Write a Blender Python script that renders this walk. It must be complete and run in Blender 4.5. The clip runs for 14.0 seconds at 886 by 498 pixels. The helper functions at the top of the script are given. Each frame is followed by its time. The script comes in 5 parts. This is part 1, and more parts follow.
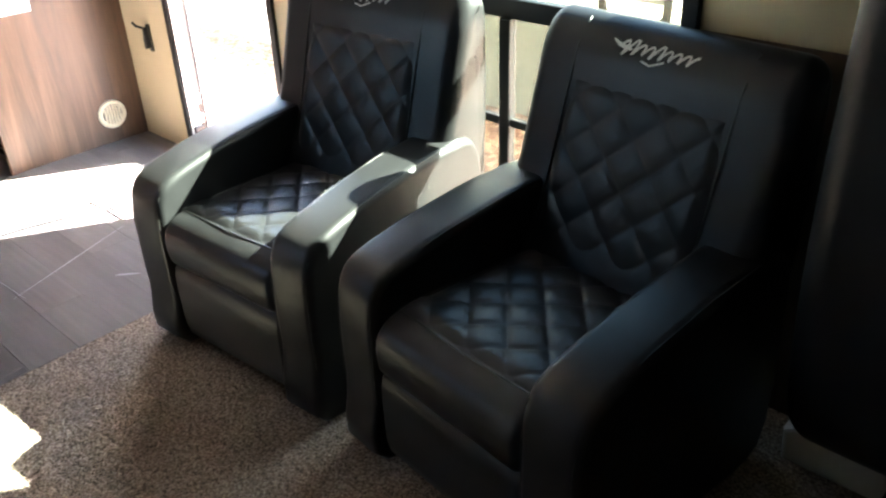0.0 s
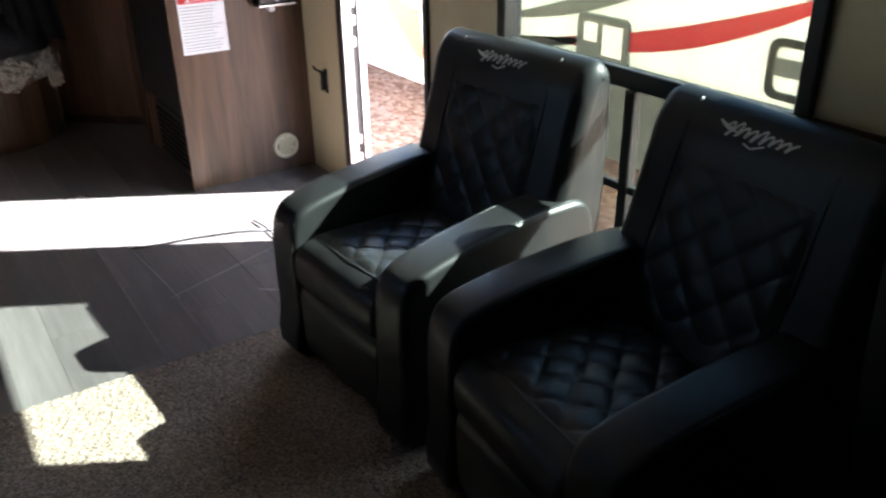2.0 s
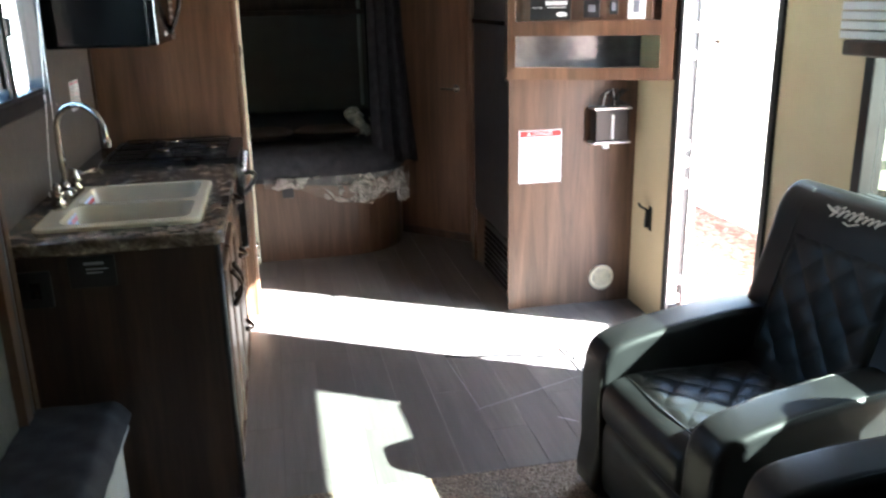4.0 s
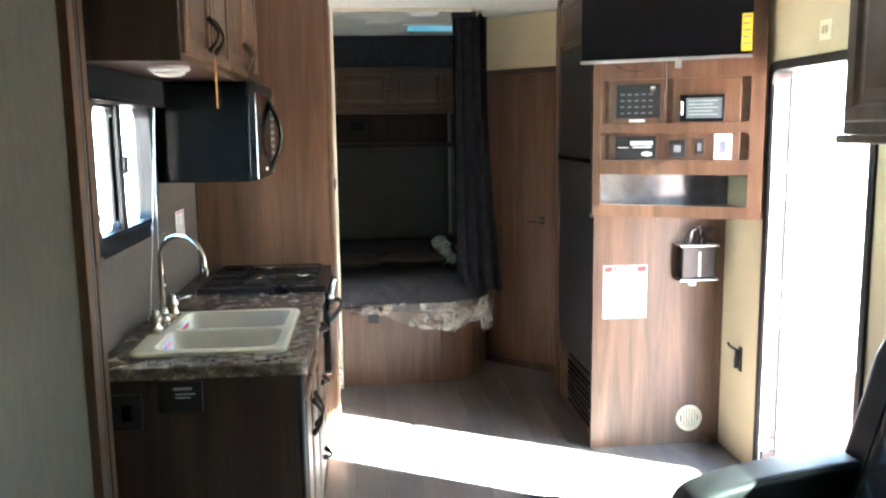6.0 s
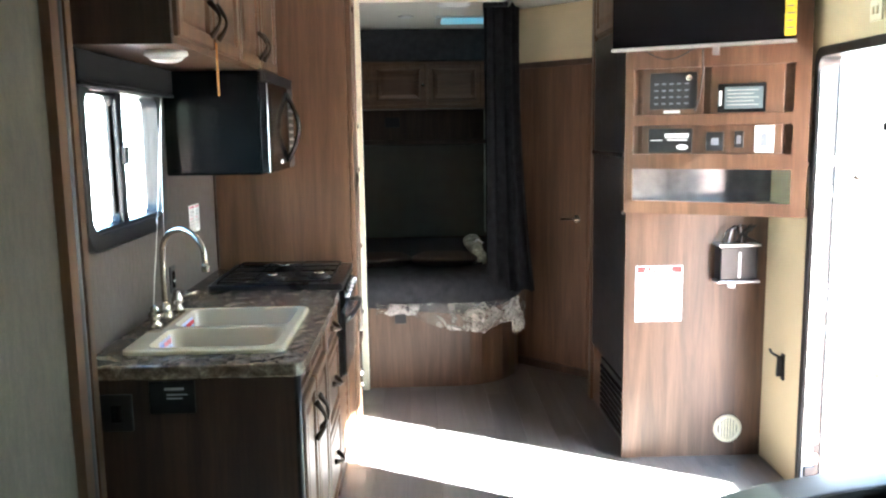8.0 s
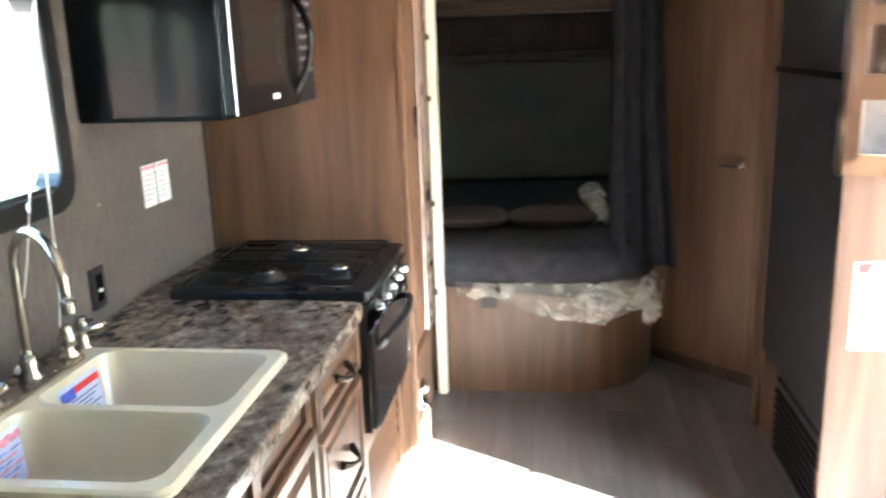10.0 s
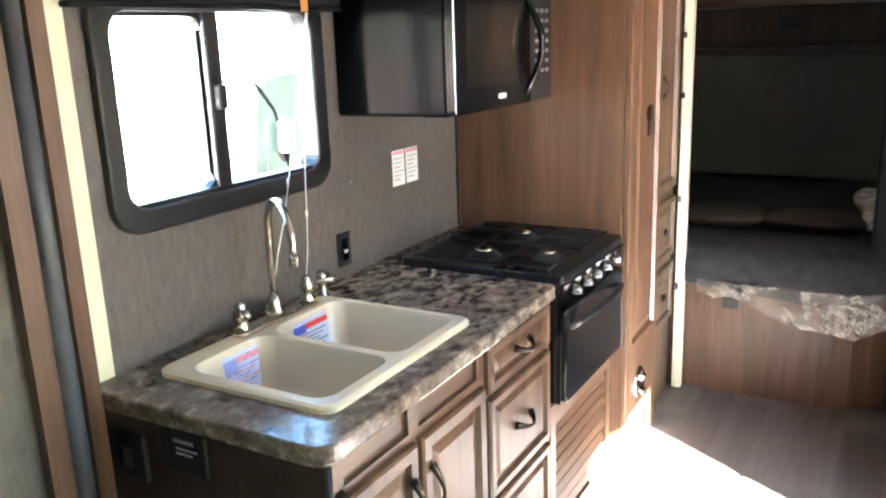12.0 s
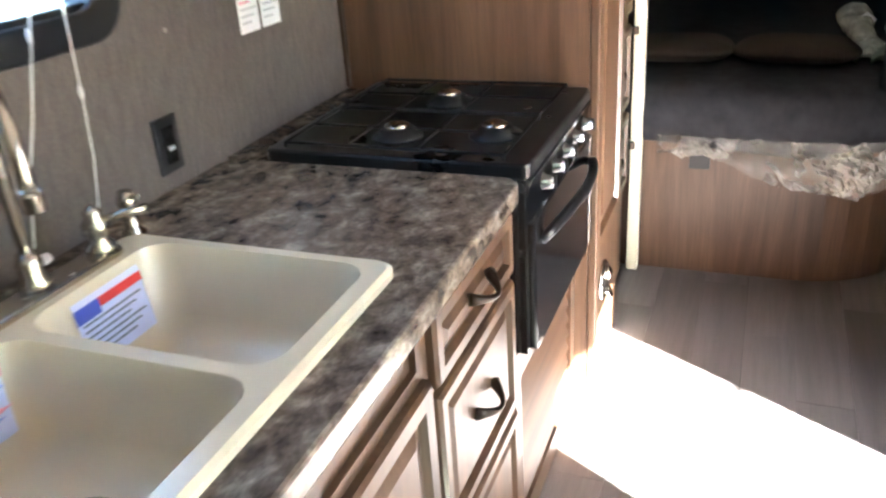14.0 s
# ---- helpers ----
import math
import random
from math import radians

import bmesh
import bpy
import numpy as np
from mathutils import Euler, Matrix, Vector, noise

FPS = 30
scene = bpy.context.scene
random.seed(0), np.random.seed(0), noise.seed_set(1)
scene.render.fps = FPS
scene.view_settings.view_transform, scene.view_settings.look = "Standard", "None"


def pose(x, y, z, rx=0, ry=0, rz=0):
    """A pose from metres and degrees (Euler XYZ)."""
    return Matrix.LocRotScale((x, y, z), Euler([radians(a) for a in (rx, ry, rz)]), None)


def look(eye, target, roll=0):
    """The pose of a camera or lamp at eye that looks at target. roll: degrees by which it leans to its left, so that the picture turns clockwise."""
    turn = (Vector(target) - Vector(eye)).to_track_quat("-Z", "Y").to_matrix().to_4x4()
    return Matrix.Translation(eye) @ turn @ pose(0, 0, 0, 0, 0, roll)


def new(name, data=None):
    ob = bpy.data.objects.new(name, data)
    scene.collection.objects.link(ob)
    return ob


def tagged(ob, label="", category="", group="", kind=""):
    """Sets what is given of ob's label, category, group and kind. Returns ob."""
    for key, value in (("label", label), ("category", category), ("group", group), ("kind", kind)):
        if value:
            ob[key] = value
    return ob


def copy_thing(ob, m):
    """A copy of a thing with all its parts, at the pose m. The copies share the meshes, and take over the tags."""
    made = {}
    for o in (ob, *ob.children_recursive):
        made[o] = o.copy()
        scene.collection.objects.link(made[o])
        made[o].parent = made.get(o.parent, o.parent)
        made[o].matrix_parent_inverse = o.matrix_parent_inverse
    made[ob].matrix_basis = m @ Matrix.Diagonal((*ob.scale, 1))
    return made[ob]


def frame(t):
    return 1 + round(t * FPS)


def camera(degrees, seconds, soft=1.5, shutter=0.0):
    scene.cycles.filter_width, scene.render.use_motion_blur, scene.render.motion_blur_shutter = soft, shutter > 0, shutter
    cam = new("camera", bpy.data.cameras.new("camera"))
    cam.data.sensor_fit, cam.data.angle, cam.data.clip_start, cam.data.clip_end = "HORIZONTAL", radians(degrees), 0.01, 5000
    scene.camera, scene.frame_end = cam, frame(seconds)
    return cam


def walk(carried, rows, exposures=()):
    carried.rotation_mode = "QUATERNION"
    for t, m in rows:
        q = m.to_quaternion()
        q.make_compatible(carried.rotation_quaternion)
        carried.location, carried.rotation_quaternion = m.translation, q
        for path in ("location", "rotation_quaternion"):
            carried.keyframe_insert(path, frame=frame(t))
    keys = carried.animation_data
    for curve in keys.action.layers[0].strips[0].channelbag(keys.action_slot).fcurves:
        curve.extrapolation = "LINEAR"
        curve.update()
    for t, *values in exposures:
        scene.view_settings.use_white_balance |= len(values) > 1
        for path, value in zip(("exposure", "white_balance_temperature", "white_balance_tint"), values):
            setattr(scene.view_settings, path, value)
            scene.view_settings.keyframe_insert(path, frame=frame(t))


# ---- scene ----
cam = camera(56.9, 14.0, 2.2, 0.4)
PATH = [
    (0, (0.818, 1.321, 1.483), (2.073, 2.511, 0.478), -2.0),
    (0.5, (0.848, 1.35, 1.478), (2.044, 2.601, 0.475), -2.1),
    (1, (0.928, 1.227, 1.482), (2.017, 2.583, 0.495), -1.1),
    (1.5, (0.93, 1.12, 1.521), (1.974, 2.545, 0.584), -0.8),
    (2, (0.884, 1.115, 1.529), (1.865, 2.618, 0.646), -1.0),
    (2.5, (0.853, 1.133, 1.534), (1.684, 2.759, 0.718), -1.3),
    (3, (0.842, 1.139, 1.544), (1.512, 2.871, 0.801), -1.4),
    (3.5, (0.829, 1.139, 1.548), (1.34, 2.956, 0.884), -1.4),
    (4, (0.825, 1.139, 1.554), (1.199, 3.015, 0.972), -1.2),
    (4.2, (0.822, 1.126, 1.567), (1.152, 3.02, 1.016), -1.7),
    (6.5, (0.848, 1.122, 1.604), (1.016, 3.1, 1.361), -0.5),
    (7, (0.853, 1.133, 1.6), (1.013, 3.114, 1.377), -0.5),
    (7.5, (0.888, 1.159, 1.588), (1.01, 3.14, 1.337), -0.6),
    (7.7, (0.935, 1.178, 1.564), (1.026, 3.158, 1.303), -0.7),
    (9.8, (1.08, 2.554, 1.561), (0.96, 4.493, 1.086), -2.0),
    (10, (1.129, 2.641, 1.557), (0.872, 4.566, 1.078), -2.0),
    (10.5, (1.355, 2.774, 1.562), (0.643, 4.569, 1.041), -1.7),
    (11, (1.488, 2.701, 1.591), (0.549, 4.391, 1.08), -2.4),
    (11.5, (1.517, 2.563, 1.619), (0.529, 4.228, 1.118), -2.4),
    (12, (1.502, 2.519, 1.617), (0.529, 4.194, 1.121), -2.1),
    (12.5, (1.449, 2.583, 1.61), (0.499, 4.254, 1.06), -2.2),
    (13, (1.376, 2.788, 1.581), (0.465, 4.462, 0.972), -3.0),
    (13.5, (1.173, 3.018, 1.507), (0.352, 4.695, 0.79), -3.9),
    (14, (1.035, 3.301, 1.448), (0.348, 4.973, 0.592), -4.1),
]
EXPOSURE = [(0.0, 6.12, 6450, 9), (0.5, 5.95, 6450, 9), (1.0, 5.4, 6150, 8), (1.5, 4.8, 5950, 9), (2.0, 4.25, 5850, 8), (2.5, 3.36, 5650, 6), (3.0, 2.82, 5350, 5), (3.3, 3.3, 5500, 5),
            (3.6, 4.6, 5700, 5), (4.2, 5.6, 5800, 3), (6.5, 6.45, 5600, 0), (7.0, 6.05, 5550, 0), (7.5, 6.2, 5600, 0), (10.0, 6.85, 5900, 1), (11.0, 6.75, 5950, 5), (14.0, 6.62, 6100, 7)]
walk(cam, [(t, look(eye, target, roll)) for t, eye, target, roll in PATH], EXPOSURE)


# ---- world, sun, exposure ----
SUN_DIR = Vector((-1.0, 0.58, -0.82)).normalized()
world = bpy.data.worlds.new("sky_world")
scene.world = world
world.use_nodes = True
sky = world.node_tree.nodes.new("ShaderNodeTexSky")
sky.sky_type = "NISHITA"
sky.sun_disc = False
sky.sun_elevation = radians(35.35)
sky.sun_rotation = math.atan2(-SUN_DIR.x, -SUN_DIR.y)
back = world.node_tree.nodes["Background"]
back.inputs["Strength"].default_value = 0.052
world.node_tree.links.new(sky.outputs[0], back.inputs["Color"])
sun_data = bpy.data.lights.new("sun", "SUN")
sun_data.energy, sun_data.angle, sun_data.color = 5.0, radians(0.55), (1.0, 0.965, 0.91)
sun = new("sun", sun_data)
sun.matrix_world = Matrix.Translation((8, -4, 8)) @ SUN_DIR.to_track_quat("-Z", "Y").to_matrix().to_4x4()


# ---- materials ----
def nodes_of(name):
    m = bpy.data.materials.new(name)
    m.use_nodes = True
    t = m.node_tree
    return m, t, t.nodes["Principled BSDF"]


def add(t, kind, **inputs):
    n = t.nodes.new(kind)
    for k, v in inputs.items():
        n.inputs[k.replace("_", " ")].default_value = v
    return n


def ramp(t, fac, stops):
    r = t.nodes.new("ShaderNodeValToRGB")
    while len(r.color_ramp.elements) < len(stops):
        r.color_ramp.elements.new(0.5)
    for e, (p, c) in zip(r.color_ramp.elements, stops):
        e.position, e.color = p, (*c, 1)
    t.links.new(fac, r.inputs[0])
    return r.outputs[0]


def coords(t, scale=(1, 1, 1)):
    c = t.nodes.new("ShaderNodeTexCoord")
    mp = t.nodes.new("ShaderNodeMapping")
    mp.inputs["Scale"].default_value = scale
    t.links.new(c.outputs["Object"], mp.inputs[0])
    return mp.outputs[0]


def bump(t, b, height, strength, dist=0.002):
    n = add(t, "ShaderNodeBump", Strength=strength, Distance=dist)
    t.links.new(height, n.inputs["Height"])
    t.links.new(n.outputs[0], b.inputs["Normal"])


def mix(t, fac, a, b, kind="MIX"):
    n = t.nodes.new("ShaderNodeMix")
    n.data_type, n.blend_type = "RGBA", kind
    for sock, v in ((n.inputs[0], fac), (n.inputs[6], a), (n.inputs[7], b)):
        if isinstance(v, bpy.types.NodeSocket):
            t.links.new(v, sock)
        elif isinstance(v, (int, float)):
            sock.default_value = v
        else:
            sock.default_value = (*v, 1)
    return n.outputs[2]


def plain(name, color, rough=0.5, metal=0.0, vary=0.06, scale=8.0, bumps=0.0, bscale=200.0, spec=0.5):
    """Paint, plastic or metal with slight unevenness at two scales."""
    m, t, b = nodes_of(name)
    v = coords(t)
    n1 = add(t, "ShaderNodeTexNoise", Scale=scale, Detail=6.0)
    t.links.new(v, n1.inputs["Vector"])
    lo = tuple(c * (1 - vary) for c in color)
    hi = tuple(min(1, c * (1 + vary)) for c in color)
    t.links.new(ramp(t, n1.outputs[0], [(0.3, lo), (0.7, hi)]), b.inputs["Base Color"])
    r = t.nodes.new("ShaderNodeMapRange")
    r.inputs[3].default_value, r.inputs[4].default_value = max(0.02, rough - 0.06), min(1, rough + 0.08)
    t.links.new(n1.outputs[0], r.inputs[0])
    t.links.new(r.outputs[0], b.inputs["Roughness"])
    b.inputs["Metallic"].default_value = metal
    b.inputs["Specular IOR Level"].default_value = spec
    if bumps:
        n2 = add(t, "ShaderNodeTexNoise", Scale=bscale, Detail=3.0)
        t.links.new(v, n2.inputs["Vector"])
        bump(t, b, n2.outputs[0], bumps)
    return m


def wood(name, dark, light, grain="z", rough=0.4, scale=1.0, per_object=0.0, contrast=1.0, fleck=0.5, relief=0.12, sheen=1.0):
    """Printed wood grain running along one axis."""
    m, t, b = nodes_of(name)
    across, along = 26.0 * scale, 1.6 * scale
    sc = {"x": (along, across, across), "y": (across, along, across), "z": (across, across, along)}[grain]
    v = coords(t, sc)
    if per_object:
        info = t.nodes.new("ShaderNodeObjectInfo")
        va = t.nodes.new("ShaderNodeVectorMath")
        va.operation = "ADD"
        sc2 = t.nodes.new("ShaderNodeMath")
        sc2.operation = "MULTIPLY"
        sc2.inputs[1].default_value = 60.0
        t.links.new(info.outputs["Random"], sc2.inputs[0])
        t.links.new(v, va.inputs[0])
        t.links.new(sc2.outputs[0], va.inputs[1])
        v = va.outputs[0]
    n1 = add(t, "ShaderNodeTexNoise", Scale=0.55, Detail=8.0, Roughness=0.62, Distortion=0.7)
    n2 = add(t, "ShaderNodeTexNoise", Scale=3.2, Detail=5.0, Roughness=0.7)
    n3 = add(t, "ShaderNodeTexNoise", Scale=0.13, Detail=2.0)
    for n in (n1, n2, n3):
        t.links.new(v, n.inputs["Vector"])
    c1 = ramp(t, n1.outputs[0], [(0.5 - 0.2 / contrast, dark), (0.5 + 0.2 / contrast, light)])
    c2 = mix(t, fleck, c1, ramp(t, n2.outputs[0], [(0.35, (0.35, 0.33, 0.32)), (0.6, (1, 1, 1))]), "MULTIPLY")
    c3 = mix(t, 0.5, c2, ramp(t, n3.outputs[0], [(0.3, (0.72, 0.7, 0.68)), (0.7, (1, 1, 1))]), "MULTIPLY")
    if per_object:
        c3 = mix(t, per_object, c3, ramp(t, info.outputs["Random"], [(0.0, (0.6, 0.6, 0.62)), (1.0, (1.0, 0.98, 0.95))]), "MULTIPLY")
    t.links.new(c3, b.inputs["Base Color"])
    r = t.nodes.new("ShaderNodeMapRange")
    r.inputs[3].default_value, r.inputs[4].default_value = rough - 0.06 * sheen, rough + 0.12 * sheen
    t.links.new(n2.outputs[0], r.inputs[0])
    t.links.new(r.outputs[0], b.inputs["Roughness"])
    bump(t, b, n2.outputs[0], relief, 0.001)
    return m


def leather(name, color, rough=0.36):
    m, t, b = nodes_of(name)
    v = coords(t)
    vo = add(t, "ShaderNodeTexVoronoi", Scale=420.0)
    no = add(t, "ShaderNodeTexNoise", Scale=7.0, Detail=5.0)
    for n in (vo, no):
        t.links.new(v, n.inputs["Vector"])
    t.links.new(ramp(t, no.outputs[0], [(0.3, tuple(c * 0.8 for c in color)), (0.7, tuple(c * 1.25 for c in color))]), b.inputs["Base Color"])
    r = t.nodes.new("ShaderNodeMapRange")
    r.inputs[3].default_value, r.inputs[4].default_value = rough - 0.06, rough + 0.1
    t.links.new(no.outputs[0], r.inputs[0])
    t.links.new(r.outputs[0], b.inputs["Roughness"])
    b.inputs["Specular IOR Level"].default_value = 0.36
    bump(t, b, vo.outputs["Distance"], 0.18, 0.0006)
    return m


def counter_mat():
    m, t, b = nodes_of("stone_laminate")
    v = coords(t, (1, 0.75, 1))
    n1 = add(t, "ShaderNodeTexNoise", Scale=26.0, Detail=9.0, Roughness=0.66, Distortion=0.35)
    n2 = add(t, "ShaderNodeTexNoise", Scale=60.0, Detail=5.0, Roughness=0.7, Distortion=0.2)
    for n in (n1, n2):
        t.links.new(v, n.inputs["Vector"])
    c1 = ramp(t, n1.outputs[0], [(0.3, (0.05, 0.037, 0.03)), (0.43, (0.125, 0.096, 0.077)), (0.54, (0.21, 0.17, 0.137)), (0.68, (0.42, 0.36, 0.3))])
    c2 = mix(t, 0.6, c1, ramp(t, n2.outputs[0], [(0.35, (0.25, 0.22, 0.2)), (0.62, (1, 1, 1))]), "MULTIPLY")
    t.links.new(c2, b.inputs["Base Color"])
    b.inputs["Roughness"].default_value = 0.15
    bump(t, b, n2.outputs[0], 0.03, 0.0008)
    return m


def carpet_mat():
    m, t, b = nodes_of("carpet_pile")
    v = coords(t)
    n1 = add(t, "ShaderNodeTexNoise", Scale=150.0, Detail=3.0)
    n2 = add(t, "ShaderNodeTexNoise", Scale=4.0, Detail=4.0)
    for n in (n1, n2):
        t.links.new(v, n.inputs["Vector"])
    c1 = ramp(t, n1.outputs[0], [(0.32, (0.11, 0.085, 0.068)), (0.5, (0.27, 0.215, 0.175)), (0.68, (0.46, 0.38, 0.31))])
    t.links.new(mix(t, 0.6, c1, ramp(t, n2.outputs[0], [(0.3, (0.75, 0.74, 0.73)), (0.7, (1, 1, 1))]), "MULTIPLY"), b.inputs["Base Color"])
    b.inputs["Roughness"].default_value = 1.0
    b.inputs["Specular IOR Level"].default_value = 0.1
    bump(t, b, n1.outputs[0], 0.9, 0.006)
    return m


def wallpaper(name, dark, light, grain_scale=1.0, rough=0.55):
    """Brushed vinyl wall covering with fine upright streaks."""
    m, t, b = nodes_of(name)
    v = coords(t, (75 * grain_scale, 75 * grain_scale, 22 * grain_scale))
    v2 = coords(t, (130, 130, 130))
    n1 = add(t, "ShaderNodeTexNoise", Scale=1.0, Detail=5.0, Roughness=0.65)
    n2 = add(t, "ShaderNodeTexNoise", Scale=1.0, Detail=2.0)
    n3 = add(t, "ShaderNodeTexNoise", Scale=0.03, Detail=3.0)
    t.links.new(v, n1.inputs["Vector"])
    t.links.new(v2, n2.inputs["Vector"])
    t.links.new(v2, n3.inputs["Vector"])
    c1 = ramp(t, n1.outputs[0], [(0.34, dark), (0.66, light)])
    c2 = mix(t, 0.35, c1, ramp(t, n2.outputs[0], [(0.35, (0.5, 0.5, 0.5)), (0.65, (1, 1, 1))]), "MULTIPLY")
    c3 = mix(t, 0.5, c2, ramp(t, n3.outputs[0], [(0.35, (0.8, 0.8, 0.8)), (0.65, (1, 1, 1))]), "MULTIPLY")
    t.links.new(c3, b.inputs["Base Color"])
    b.inputs["Roughness"].default_value = rough
    bump(t, b, n2.outputs[0], 0.25, 0.001)
    return m


def gravel_mat():
    m, t, b = nodes_of("red_gravel")
    v = coords(t)
    vo = add(t, "ShaderNodeTexVoronoi", Scale=22.0)
    n2 = add(t, "ShaderNodeTexNoise", Scale=0.9, Detail=5.0)
    for n in (vo, n2):
        t.links.new(v, n.inputs["Vector"])
    c1 = ramp(t, vo.outputs["Color"], [(0.2, (0.27, 0.15, 0.125)), (0.5, (0.44, 0.27, 0.225)), (0.85, (0.6, 0.44, 0.39))])
    t.links.new(mix(t, 0.6, c1, ramp(t, n2.outputs[0], [(0.3, (0.6, 0.58, 0.56)), (0.7, (1, 1, 1))]), "MULTIPLY"), b.inputs["Base Color"])
    b.inputs["Roughness"].default_value = 0.95
    bump(t, b, vo.outputs["Distance"], 0.8, 0.02)
    return m


WOOD_Z = wood("brown_wood_upright", (0.062, 0.0315, 0.018), (0.17, 0.094, 0.054), "z", 0.36, fleck=0.32)
WOOD_Y = wood("brown_wood_lengthwise", (0.062, 0.0315, 0.018), (0.17, 0.094, 0.054), "y", 0.36, fleck=0.32)
WOOD_X = wood("brown_wood_crosswise", (0.062, 0.0315, 0.018), (0.17, 0.094, 0.054), "x", 0.36, fleck=0.32)
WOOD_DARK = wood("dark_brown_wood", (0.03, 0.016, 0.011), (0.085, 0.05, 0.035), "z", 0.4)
PLANK = wood("vinyl_plank", (0.1, 0.09, 0.088), (0.22, 0.2, 0.195), "y", 0.33, 0.6, 0.45, 0.8, 0.3, 0.01, 0.5)
PLANK.node_tree.nodes["Principled BSDF"].inputs["Specular IOR Level"].default_value = 0.85
GREYWALL = wallpaper("brown_grey_wallcovering", (0.105, 0.087, 0.076), (0.15, 0.127, 0.112), 0.8)
GREENWALL = wallpaper("olive_grey_panelling", (0.07, 0.066, 0.052), (0.11, 0.102, 0.08), 0.6, 0.36)
BEIGE = plain("cream_wall_vinyl", (0.56, 0.46, 0.29), 0.5, 0, 0.05, 5, 0.2, 260)
CREAM = plain("cream_trim_paint", (0.74, 0.68, 0.52), 0.4, 0, 0.06, 9)
CEIL = plain("white_ceiling_vinyl", (0.8, 0.78, 0.7), 0.6, 0, 0.03, 4, 0.15, 220)
BLACK = plain("black_satin_plastic", (0.012, 0.012, 0.013), 0.35, 0, 0.2, 10, 0.1, 500)
GLOSSBLACK = plain("black_gloss_enamel", (0.009, 0.009, 0.01), 0.09, 0, 0.2, 6)
BLACKMETAL = plain("black_metal_paint", (0.014, 0.014, 0.015), 0.4, 0.3, 0.2, 12, 0.15, 300)
CHROME = plain("brushed_nickel", (0.52, 0.475, 0.42), 0.24, 1.0, 0.08, 20)
ALU = plain("aluminium", (0.62, 0.63, 0.65), 0.34, 1.0, 0.1, 14)
BRONZE = plain("dark_bronze", (0.05, 0.038, 0.03), 0.3, 0.9, 0.3, 30)
SINKMAT = plain("cream_sink_composite", (0.63, 0.555, 0.425), 0.22, 0, 0.03, 6)
WHITE = plain("white_plastic", (0.8, 0.8, 0.78), 0.4, 0, 0.03, 10)
PAPER = plain("white_paper", (0.82, 0.83, 0.85), 0.7, 0, 0.03, 12)
RED = plain("red_print", (0.6, 0.04, 0.04), 0.6, 0, 0.05, 12)
BLUE = plain("blue_print", (0.06, 0.09, 0.45), 0.6, 0, 0.05, 12)
YELLOW = plain("yellow_print", (0.75, 0.6, 0.04), 0.6, 0, 0.05, 12)
PINKPRINT = plain("pink_print", (0.72, 0.3, 0.4), 0.6, 0, 0.25, 90)
PALEBLUE = plain("pale_blue_print", (0.27, 0.33, 0.68), 0.6, 0, 0.25, 90)
LAVENDER = plain("pale_blue_paper", (0.58, 0.62, 0.82), 0.6, 0, 0.06, 14)
PALEINK = plain("pale_grey_print", (0.46, 0.47, 0.5), 0.7, 0, 0.05, 12)
INK = plain("grey_print", (0.16, 0.17, 0.2), 0.7, 0, 0.05, 12)
LEATHER = leather("black_leatherette", (0.012, 0.0125, 0.013), 0.37)
LEATHER_EDGE = leather("dark_grey_leatherette", (0.022, 0.023, 0.022), 0.35)
STITCH = plain("pale_stitching", (0.34, 0.36, 0.33), 0.7, 0, 0.1, 40)
THREAD = plain("white_embroidery", (0.72, 0.72, 0.7), 0.7, 0, 0.1, 60, 0.4, 400)
COUNTER = counter_mat()
CARPET = carpet_mat()
GRAVEL = gravel_mat()
FABRIC = plain("black_fabric", (0.034, 0.033, 0.037), 0.9, 0, 0.3, 18, 0.5, 320, 0.2)
BROWNFAB = plain("brown_fabric", (0.05, 0.036, 0.028), 0.8, 0, 0.15, 14, 0.4, 300, 0.2)
RUBBER = plain("grey_rubber", (0.07, 0.075, 0.085), 0.5, 0, 0.15, 10)
# White bodies with the cyan of blue skylight mixed into the colour.
BODYWHITE_SKY = plain("sky_tinted_white_gelcoat", (0.78, 0.865, 0.88), 0.25, 0, 0.02, 2)
STRIPERED = plain("deep_red_vinyl", (0.34, 0.012, 0.022), 0.35, 0, 0.05, 3)
BODYGREY = plain("grey_gelcoat", (0.1, 0.11, 0.112), 0.3, 0, 0.05, 2)
TAN = plain("tan_gelcoat", (0.5, 0.24, 0.14), 0.35, 0, 0.06, 3)


def pane_mat(name, tint, gloss=0.08):
    """Thin window glass: tinted, clear to light, with a faint reflection."""
    m, t, b = nodes_of(name)
    tr = t.nodes.new("ShaderNodeBsdfTransparent")
    tr.inputs[0].default_value = (*tint, 1)
    gl = t.nodes.new("ShaderNodeBsdfGlossy")
    gl.inputs["Roughness"].default_value = 0.01
    mx = t.nodes.new("ShaderNodeMixShader")
    mx.inputs[0].default_value = gloss
    t.links.new(tr.outputs[0], mx.inputs[1])
    t.links.new(gl.outputs[0], mx.inputs[2])
    t.links.new(mx.outputs[0], t.nodes["Material Output"].inputs[0])
    return m


CLEAR = pane_mat("clear_glass", (0.9, 0.93, 0.91), 0.05)
def smoked_cover():
    m, t, b = nodes_of("blue_acrylic")
    tl = t.nodes.new("ShaderNodeBsdfTranslucent")
    tl.inputs[0].default_value = (0.05, 0.105, 0.12, 1)
    t.links.new(tl.outputs[0], t.nodes["Material Output"].inputs[0])
    return m


SMOKE = smoked_cover()
TINTED = pane_mat("tinted_glass", (0.58, 0.62, 0.58), 0.06)


